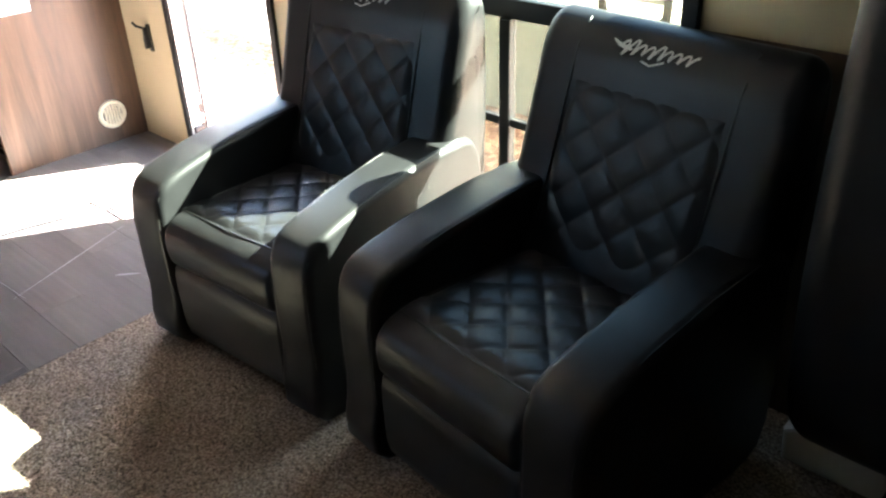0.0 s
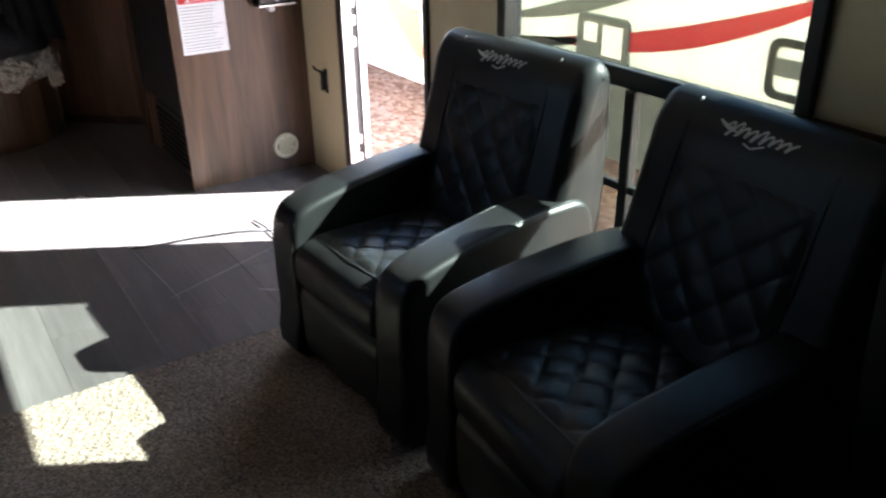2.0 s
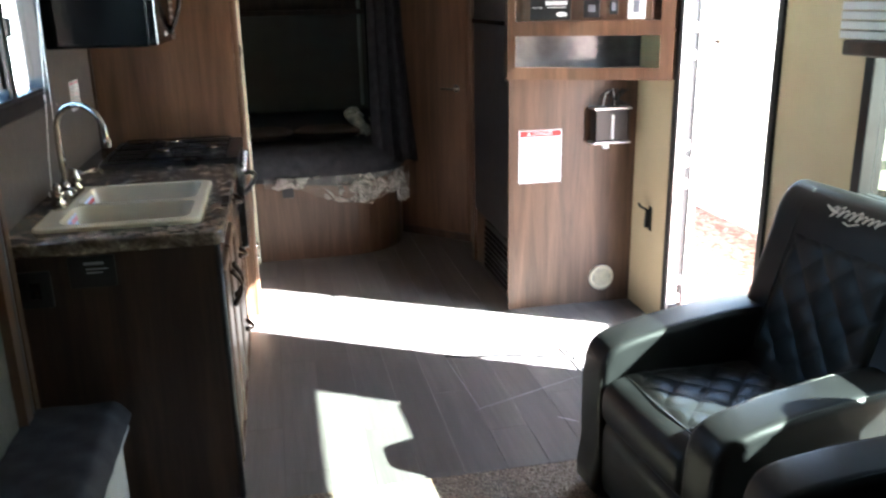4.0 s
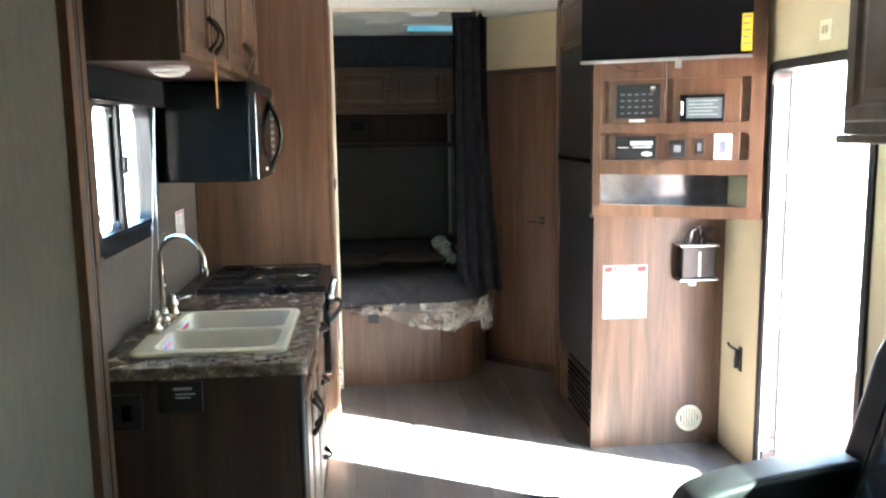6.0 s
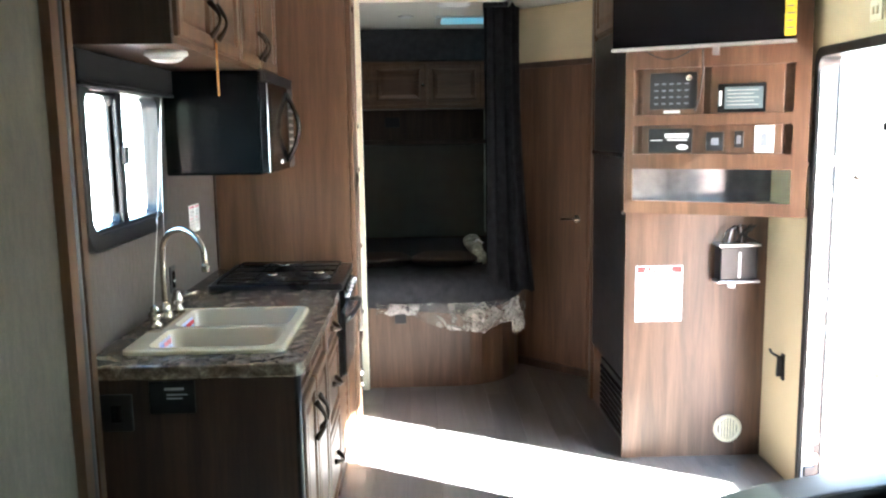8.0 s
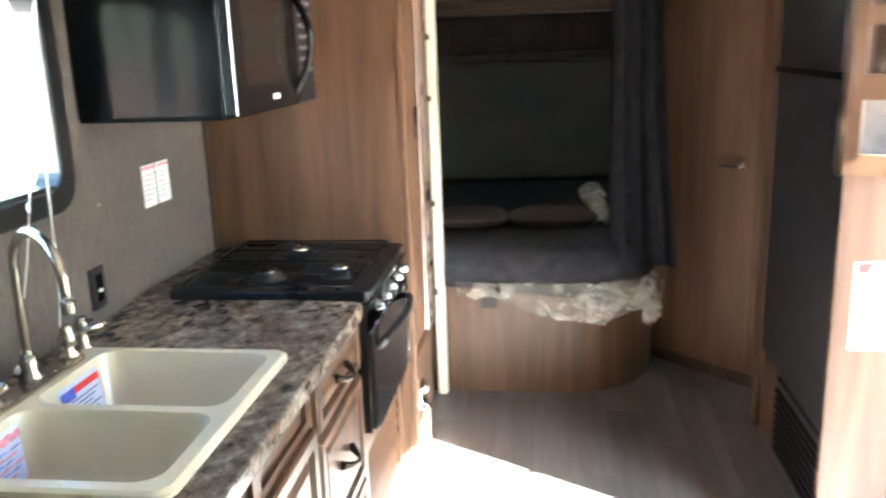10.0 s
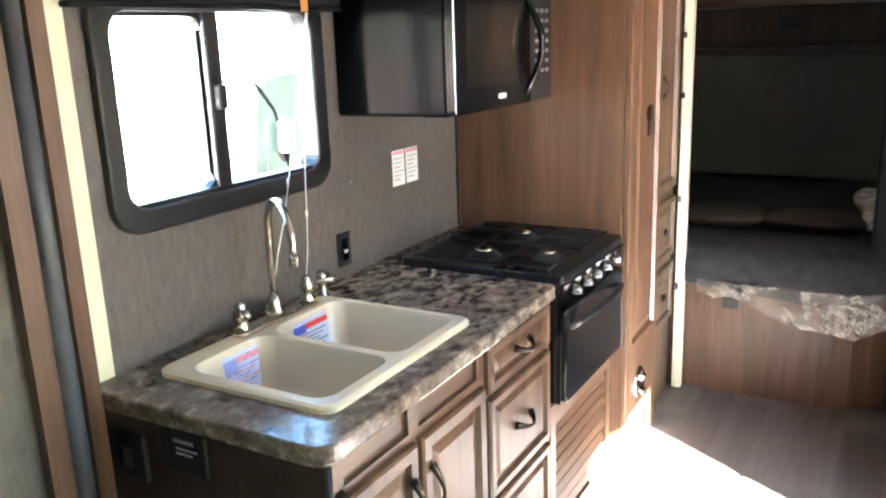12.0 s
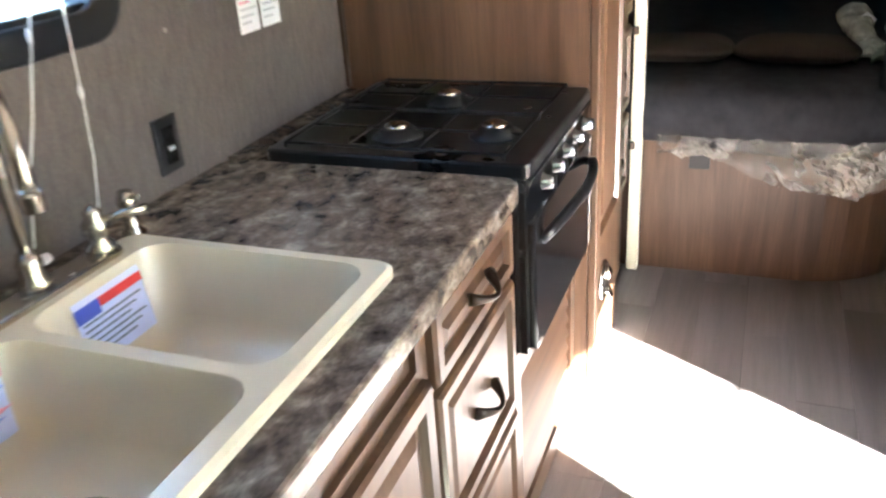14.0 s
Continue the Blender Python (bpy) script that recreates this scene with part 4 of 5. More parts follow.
part("rocker", faced(boxes((0.567, 0.594, 0.0, 0.004, 1.485, 1.54), bevel=0.001)), INK, p)

tv = thing("television", *(FACE @ Vector((0.32, 0.06, 1.9))), "flat black television with a silver lower edge", "television")
part("screen", faced(boxes((-0.045, 0.69, 0.05, 0.075, 1.905, 2.318), bevel=0.006)), plain("black_screen_glass", (0.004, 0.004, 0.005), 0.14, 0, 0.2, 6, 0, 200, 0.12), tv)
part("back_shell", faced(boxes((0.02, 0.62, 0.0, 0.05, 1.93, 2.28), bevel=0.01)), BLACK, tv)
part("lower_edge", faced(boxes((-0.048, 0.693, 0.048, 0.082, 1.893, 1.906), bevel=0.003)), ALU, tv, "silver lower edge")
part("stand_stub", faced(boxes((0.375, 0.4, 0.05, 0.08, 1.86, 1.894), bevel=0.003)), ALU, tv)
lb = part("energy_label", faced(boxes((0.647, 0.69, 0.076, 0.0775, 1.92, 2.075))), YELLOW, tv, "yellow paper label")
for k in range(5):
    part("print_bar", faced(boxes((0.653, 0.684 - 0.006 * (k % 2), 0.0775, 0.0782, 2.06 - k * 0.028, 2.065 - k * 0.028))), INK, lb)
cb = thing("tv_cable", *(FACE @ Vector((0.3, 0.0, 1.65))), "thin black cable hanging below the television", "cable")
part("cable", faced(tube([(0.33, 0.03, 1.9), (0.33, 0.01, 1.8), (0.32, 0.006, 1.7), (0.3, 0.004, 1.635)], 0.004, 6)), BLACK, cb)
part("loop", faced(tube(arc((0.08, 0.03, 1.9), (0.3, 0.03, 1.9), (0, 0, -0.045), 10), 0.003, 6)), BLACK, cb)

# danger sheet
dg = thing("danger_sheet", 2.09, 4.988, 0.665, "white paper safety notice with a red DANGER heading", "notice")
part("sheet", boxes((1.985, 2.205, 4.9875, 4.9893, 0.668, 0.932)), PAPER, dg)
part("heading_band", boxes((1.99, 2.2, 4.9862, 4.9874, 0.9, 0.928)), RED, dg, "red heading band")


def lettering(name, text, size, m, mat, parent):
    cu = bpy.data.curves.new(name, "FONT")
    cu.body, cu.size, cu.align_x, cu.align_y, cu.extrude = text, size, "CENTER", "CENTER", 0.0003
    tmp = bpy.data.objects.new(name, cu)
    me = bpy.data.meshes.new_from_object(tmp)
    bpy.data.objects.remove(tmp)
    bm = bmesh.new()
    bm.from_mesh(me)
    bpy.data.meshes.remove(me)
    bmesh.ops.transform(bm, matrix=m, verts=bm.verts)
    return part(name, bm, mat, parent)


lettering("heading_word", "DANGER", 0.026, pose(2.105, 4.9856, 0.914, 90, 0, 0), PAPER, dg)
part("triangle_mark", prism([(2.025, 0.906), (2.047, 0.906), (2.036, 0.924)], "y", 4.9853, 4.9862), PAPER, dg)
rnd = random.Random(5)
for k in range(15):
    z = 0.885 - k * 0.0142
    part("print_bar", boxes((1.995, 2.19 - rnd.random() * 0.05, 4.9866, 4.9875, z - 0.003, z)), GREYTXT, dg)

bxm = thing("junction_box", 2.455, 4.985, 0.85, "black box with loose cables mounted on the wall", "junction box")
part("case", boxes((2.35, 2.528, 4.915, 4.988, 0.868, 1.026), bevel=0.008), BLACK, bxm)
for z in (0.858, 1.026):
    part("lip", boxes((2.342, 2.536, 4.905, 4.988, z, z + 0.01), bevel=0.002), ALU, bxm, "pale metal lip")
part("tag", boxes((2.436, 2.448, 4.913, 4.915, 0.88, 1.0)), PAPER, bxm)
for k in range(5):
    u = 2.375 + k * 0.025
    part("cable", tube([(u, 4.95, 1.035), (u + 0.01, 4.94, 1.09 + 0.012 * (k % 3)), (u + 0.05, 4.945, 1.12), (u + 0.085 - 0.02 * k, 4.96, 1.07), (u + 0.07, 4.97, 1.036)], 0.004, 6), PAPER if k == 1 else BLACK, bxm, "", True)
part("plug", boxes((2.40, 2.43, 4.92, 4.95, 0.833, 0.858), bevel=0.004), PAPER, bxm)

vn = thing("round_vent", 2.44, 4.987, 0.137, "round cream plastic vent low on the wall", "vent")
part("rim", lathe([(0.068, 0), (0.068, -0.008), (0.058, -0.014), (0.048, -0.008), (0.048, -0.001)], 2.44, 4.989, 0.137, "y", 32), CREAM, vn, "", True)
# Flat black disc on the wall stands in for the vent's shaded inside.
part("opening_shade", lathe([(0.0485, -0.0006), (0.0485, -0.0016), (0.002, -0.0016)], 2.44, 4.989, 0.137, "y", 32), BLACK, vn, "black disc painting the shade of the vent opening")
for k in range(6):
    u = -0.035 + k * 0.014
    hgt = math.sqrt(max(0, 0.047 ** 2 - u * u))
    part("slat", boxes((2.44 + u - 0.0036, 2.44 + u + 0.0036, 4.976, 4.987, 0.137 - hgt, 0.137 + hgt)), CREAM, vn)
lt = thing("door_latch", W - 0.01, 4.77, 0.44, "black metal latch handle on the cream wall", "latch")
part("plate", boxes((W - 0.008, W - 0.0005, 4.755, 4.785, 0.44, 0.56), bevel=0.002), BLACKMETAL, lt)
part("lever", tube([(W - 0.03, 4.77, 0.55), (W - 0.035, 4.82, 0.552), (W - 0.03, 4.85, 0.56)], 0.006, 8), BLACKMETAL, lt)
part("hasp", boxes((W - 0.03, W - 0.008, 4.762, 4.778, 0.46, 0.55), bevel=0.003), BLACKMETAL, lt)
part("tongue", boxes((W - 0.022, W - 0.008, 4.785, 4.8, 0.45, 0.5), bevel=0.002), BLACKMETAL, lt)
sw = thing("wall_switch", W, 4.17, 1.93, "cream double light switch above the door", "switch")
part("plate", boxes((W - 0.008, W - 0.0005, 4.135, 4.21, 1.925, 2.0), bevel=0.003), CREAM, sw)
for y in (4.153, 4.18):
    part("toggle", boxes((W - 0.013, W - 0.008, y, y + 0.012, 1.948, 1.978), bevel=0.002), BEIGE, sw)

fr = thing("refrigerator", 2.25, 5.4, 0.36, "black two-door refrigerator set in a wooden surround", "refrigerator")
part("case", boxes((2.0, 2.56, 5.03, 5.86, 0.33, 2.045)), BLACK, fr)
for z0, z1, hz in ((0.34, 1.43, 1.27), (1.447, 2.04, 1.56)):
    d1 = part("door", boxes((1.968, 2.0, 5.035, 5.855, z0, z1), bevel=0.006), plain("black_fridge_skin", (0.016, 0.016, 0.018), 0.3, 0, 0.1, 30, 0.05, 500), fr)
    part("handle", tube([(1.97, 5.085, hz - 0.11), (1.945, 5.085, hz - 0.1), (1.945, 5.085, hz + 0.1), (1.97, 5.085, hz + 0.11)], 0.009, 8), BLACK, d1)
part("seam", boxes((1.96, 2.0, 5.03, 5.86, 1.428, 1.449)), GLOSSBLACK, fr)
sr = thing("fridge_surround", 2.25, 5.4, 0, "brown wooden surround above and below the refrigerator", "cabinet")
part("plinth", boxes((1.985, 2.58, 5.02, 5.864, 0.0, 0.325)), WOOD_Z, sr)
part("far_stile", boxes((1.965, 2.58, 5.865, 5.92, 0.0, H)), WOOD_Z, sr)
part("upper_body", boxes((1.985, 2.58, 5.02, 5.86, 2.05, H - 0.002)), WOOD_Z, sr)
front("upper_door", sr, "x", 1.985, 5.04, 5.85, 2.065, 2.31, out=-1, margin=0.05)
vg = part("vent_grille", boxes((1.965, 1.985, 5.03, 5.6, 0.03, 0.33), bevel=0.004), BLACK, sr, "black furnace grille")
for k in range(8):
    part("grille_slat", boxes((1.957, 1.967, 5.06, 5.57, 0.06 + k * 0.032, 0.075 + k * 0.032)), GLOSSBLACK, vg)
part("metal_edge", boxes((1.952, 1.97, 5.016, 5.03, 0.02, 0.34)), ALU, vg, "bright metal edge")

bh = thing("bath_door_handle", 1.98, 6.31, 1.0, "brushed nickel lever handle on the bathroom door", "handle")
hp0 = BATH_A.lerp(BATH_B, 0.84) + Vector((0, 0, 1.01))
part("rose", tube([hp0, hp0 + BATH_N * 0.012], 0.026, 16), CHROME, bh)
part("stem", tube([hp0, hp0 + BATH_N * 0.05], 0.009, 10), CHROME, bh)
along = (BATH_A - BATH_B).normalized()
part("lever", tube([hp0 + BATH_N * 0.05 - along * 0.005, hp0 + BATH_N * 0.05 + along * 0.09], 0.009, 10), CHROME, bh)
bd = thing("door_2", 1.86, 6.47, 0, "closed brown wood-grain bathroom door", "door", "", "structure")
part("leaf", slab(BATH_A.lerp(BATH_B, 0.08), BATH_A.lerp(BATH_B, 0.97), 0.06, 1.95, 0.004, 0.007), WOOD_Z, bd)

# ---- bed niche ----
def bed_outline(grow=0.0):
    pts = [(0.67, 6.165 - grow), (1.2, 6.165 - grow)]
    for i in range(1, 9):
        a = math.pi / 2 * i / 8
        pts.append((1.2 + (0.42 + grow) * math.sin(a), 6.585 - (0.42 + grow) * math.cos(a)))
    return pts + [(1.62 + grow, 8.0), (0.02, 8.0), (0.02, 6.165 - grow)]


bed = thing("bed", 0.85, 7.1, 0, "built-in bed with a wooden base and a black spread", "bed")
part("bed_base", prism(bed_outline(), "z", 0.0, 0.5), WOOD_Z, bed)
part("outlet_plate", boxes((0.825, 0.895, 6.157, 6.165, 0.405, 0.485), bevel=0.003), BLACK, bed)


def mattress():
    out = bed_outline(0.025)
    bm = bmesh.new()
    rows = []
    for inset, z in ((0.03, 0.502), (-0.004, 0.525), (-0.012, 0.59), (0.01, 0.665), (0.06, 0.7)):
        row = []
        for p, q in out:
            c = Vector((0.85, 7.1))
            v = Vector((p, q)) - c
            v = c + v * (1 - inset / 0.85)
            droop = 0.05 * math.sin(p * 3.1 - 2.0) if q < 6.4 and z < 0.55 else 0
            row.append(bm.verts.new((v.x, max(v.y, 6.11), z - droop)))
        rows.append(row)
    n = len(out)
    for a, b in zip(rows, rows[1:]):
        for i in range(n):
            bm.faces.new((a[i], a[(i + 1) % n], b[(i + 1) % n], b[i]))
    bm.faces.new(rows[-1])
    bmesh.ops.recalc_face_normals(bm, faces=bm.faces)
    return bm


part("mattress", mattress(), FABRIC, bed, "black bedspread", True)


def grid(nu, nv, place):
    bm = bmesh.new()
    vs = [[bm.verts.new(place(i / nu, j / nv)) for i in range(nu + 1)] for j in range(nv + 1)]
    for j in range(nv):
        for i in range(nu):
            bm.faces.new((vs[j][i], vs[j][i + 1], vs[j + 1][i + 1], vs[j + 1][i]))
    return bm


m, t, b = nodes_of("clear_plastic_film")
v = coords(t)
n0 = add(t, "ShaderNodeTexNoise", Scale=8.0, Detail=1.6, Distortion=0.8)
t.links.new(v, n0.inputs["Vector"])
b.inputs["Base Color"].default_value = (0.8, 0.76, 0.7, 1)
b.inputs["Roughness"].default_value = 0.18
b.inputs["Specular IOR Level"].default_value = 1.0
t.links.new(ramp(t, n0.outputs[0], [(0.32, (0.16, 0.16, 0.16)), (0.5, (0.34, 0.34, 0.34)), (0.62, (0.58, 0.58, 0.58)), (0.75, (0.36, 0.36, 0.36))]), b.inputs["Alpha"])
bump(t, b, n0.outputs[0], 1.0, 0.03)
FILM = m
film = thing("plastic_film", 1.15, 6.14, 0.4, "crinkled clear plastic film hanging from under the mattress", "plastic film")


def film_at(u, v):
    s = u * 1.15
    if s < 0.55:
        x, y = 0.72 + s, 6.14
    else:
        a = min((s - 0.55) / 0.46, 1.35)
        x, y = 1.27 + 0.4 * math.sin(a), 6.54 - 0.4 * math.cos(a)
    wob = noise.noise(Vector((s * 14, v * 9, 2.3)))
    low = 0.39 + 0.035 * math.sin(s * 8) + (0.085 * max(0.0, 1 - s / 0.3) ** 0.7) - (0.1 if s > 0.9 else 0) - 0.02 * wob
    fold = abs(noise.noise(Vector((s * 33, v * 14, 7.1)))) - 0.25
    return (x + 0.015 * wob + 0.012 * fold, y - 0.012 - 0.035 * abs(wob) - 0.05 * fold * min(1, v * 5) - 0.025 * v, 0.535 + (low - 0.535) * v)


part("sheet", grid(70, 20, lambda u, v: film_at(u * 0.52, v)), FILM, film, "", False)
part("sheet", grid(64, 20, lambda u, v: film_at(0.5 + u * 0.5, v)), FILM, film, "", False)


def pillow(x, y, w, d, z, label, mat, turn=0.0):
    p = thing("pillow", x, y, z, label, "pillow", "pillows on the bed")
    bm = bmesh.new()
    bmesh.ops.create_uvsphere(bm, u_segments=28, v_segments=14, radius=1)
    for v in bm.verts:
        c = v.co.copy()
        k = lambda q: math.copysign(abs(q) ** 0.45, q)
        v.co = Vector((k(c.x) * w / 2, k(c.y) * d / 2, c.z * 0.042 * (1.15 - 0.4 * max(abs(c.x), abs(c.y)))))
    bmesh.ops.transform(bm, matrix=pose(x, y, z + 0.03, -6, 0, turn), verts=bm.verts)
    return part("cushion", bm, mat, p, "", True)


pillow(0.73, 6.62, 0.40, 0.5, 0.705, "brown fabric pillow lying on the black bedspread", BROWNFAB, 4)
pillow(1.15, 6.62, 0.44, 0.48, 0.705, "brown fabric pillow with a rounded front edge", BROWNFAB, -5)
for k, (x, y, r) in enumerate(((1.37, 6.7, 12), (1.49, 6.66, -14))):
    wr = thing("wrapped_bag", x, y, 0.71, "pale plastic-wrapped bundle lying on the bed", "bundle", "bundles on the bed")
    bm = grid(14, 24, lambda u, v: ((0.054 + 0.014 * math.sin(v * 9 + k)) * math.cos(u * 6.2832), (v - 0.5) * 0.32, (0.04 + 0.01 * math.sin(v * 13)) * math.sin(u * 6.2832) + 0.012 * noise.noise(Vector((u * 6, v * 11, k)))))
    bmesh.ops.transform(bm, matrix=pose(x, y, 0.765, 22, 0, r), verts=bm.verts)
    part("wrapping", bm, plain("wrinkled_plastic", (0.42, 0.42, 0.36), 0.25, 0, 0.3, 30, 0.8, 60), wr, "", True)
    part("tie", tube([(x - 0.03, y + 0.05, 0.81), (x + 0.01, y + 0.055, 0.835), (x + 0.04, y + 0.05, 0.81)], 0.008, 6), PAPER, wr)

oc = thing("bed_cabinet", 0.85, 7.85, 1.74, "brown wooden overhead cabinet above the head of the bed", "cabinet")
part("body", boxes((0.02, 1.66, 7.72, YF - 0.002, 1.74, 2.1)), WOOD_X, oc)
for u0 in (0.2, 0.64, 1.07):
    front("door", oc, "y", 7.72, u0, u0 + 0.41, 1.77, 2.08, out=-1, mat=WOOD_X, margin=0.05)
part("knob", lathe([(0.01, 0), (0.012, -0.01), (0.003, -0.014)], 1.03, 7.703, 1.92, "y", 12), CHROME, oc)
part("black_valance", boxes((0.02, 1.66, 7.68, YF - 0.002, 2.102, H + 0.008)), FABRIC, oc, "black padded strip")
hd = thing("headboard", 0.85, 7.98, 0.76, "dark padded headboard with a narrow ledge", "headboard")
part("board", boxes((0.02, 1.66, 7.97, YF - 0.002, 0.705, 1.46), bevel=0.01), plain("olive_headboard_vinyl", (0.105, 0.1, 0.084), 0.6, 0, 0.1, 8, 0.3, 200), hd)
part("side_strip", boxes((1.52, 1.545, 7.945, 7.9695, 0.74, 1.739), bevel=0.003), plain("grey_green_strip", (0.3, 0.31, 0.26), 0.5), hd, "pale grey-green upright strip")
part("ledge", boxes((0.02, 1.66, 7.93, YF - 0.002, 1.462, 1.5), bevel=0.004), WOOD_DARK, hd)
sk = thing("wall_speaker", 0.75, 8.03, 1.62, "small black speaker grille above the headboard", "speaker")
part("grille", boxes((0.72, 0.84, 8.03, YF - 0.0005, 1.6, 1.68), bevel=0.006), BLACK, sk)

cu = thing("curtain", 1.48, 6.24, 0.6, "dark gathered privacy curtain hanging beside the bed", "curtain")


def fold(u, v):
    s = u * 2 * math.pi * 3.5
    spread = 1 + 0.45 * v * v
    x = 1.385 + 0.215 * u * spread + 0.008 * math.sin(s * 1.3 + v * 2)
    y = 6.24 + 0.03 * math.sin(s) * (0.7 + 0.4 * v) + 0.01 * math.sin(v * 6 + u * 5)
    return (x, y, 2.3 - 1.72 * v - 0.015 * math.sin(s))


bm = grid(60, 30, fold)
bmesh.ops.solidify(bm, geom=bm.faces[:], thickness=0.004)
part("cloth", bm, FABRIC, cu, "", True)
part("tie_band", boxes((1.385, 1.53, 6.2, 6.285, 2.285, 2.315), bevel=0.004), FABRIC, cu)

# ceiling fittings
cl = thing("ceiling_light", 1.18, 5.33, H - 0.03, "white oblong ceiling light", "ceiling light")
part("frame", prism(rounded(1.06, 1.3, 5.26, 5.4, 0.05), "z", H - 0.022, H - 0.0005, 0.006), WHITE, cl)
part("diffuser", prism(rounded(1.085, 1.275, 5.28, 5.38, 0.04), "z", H - 0.032, H - 0.022, 0.005), plain("milky_lens", (0.86, 0.86, 0.83), 0.3), cl)
cl = thing("ceiling_light", 1.22, 6.42, H - 0.03, "white oblong ceiling light over the bed", "ceiling light")
part("frame", prism(rounded(1.12, 1.32, 6.36, 6.48, 0.05), "z", H - 0.012, H + 0.0115, 0.006), WHITE, cl)
part("diffuser", prism(rounded(1.14, 1.3, 6.38, 6.46, 0.035), "z", H - 0.022, H - 0.012, 0.005), WHITE, cl)
cl = thing("spot_light", 0.92, 7.0, H, "small round white spot light in the ceiling", "ceiling light")
part("rim", lathe([(0.05, 0), (0.05, -0.008), (0.035, -0.012), (0.004, -0.01)], 0.92, 7.0, H + 0.0115), WHITE, cl)
sky_l = thing("skylight", 1.36, 7.22, H, "clear roof vent with a blue tinted cover", "skylight")
part("frame", ring(rounded(1.12, 1.6, 7.01, 7.44, 0.03), rounded(1.165, 1.555, 7.055, 7.395, 0.02), "z", H + 0.004, H + 0.06, 0.003), WHITE, sky_l)
part("cover", boxes((1.13, 1.59, 7.02, 7.43, H + 0.06, H + 0.064)), SMOKE, sky_l)

# ---- overhead cabinet and shade by the side window ----
rc = thing("overhead_cabinet", 2.43, 2.6, 1.57, "dark brown wooden overhead cabinet above the chairs", "cabinet")
part("body", boxes((2.262, W - 0.001, 1.62, 3.47, 1.575, H - 0.002)), WOOD_DARK, rc)
part("bottom_moulding", boxes((2.245, W - 0.001, 1.6, 3.485, 1.548, 1.574), bevel=0.006), WOOD_DARK, rc)
for u0 in (1.66, 2.265, 2.87):
    front("door", rc, "x", 2.262, u0, u0 + 0.575, 1.61, 2.29, out=-1, mat=WOOD_DARK, margin=0.06)
front("end_door", rc, "y", 3.47, 2.285, 2.58, 1.61, 2.29, out=1, mat=WOOD_DARK, margin=0.05)
sh = thing("pleated_shade", W - 0.04, 2.67, 1.4, "raised white pleated shade with a dark bottom rail", "shade")
for k in range(4):
    part("pleat", boxes((W - 0.06, W - 0.022, 2.18, 3.44, 1.418 + k * 0.028, 1.442 + k * 0.028), bevel=0.004), PAPER, sh)
part("bottom_rail", boxes((W - 0.075, W - 0.022, 2.18, 3.4, 1.37, 1.415), bevel=0.006), WOOD_DARK, sh)

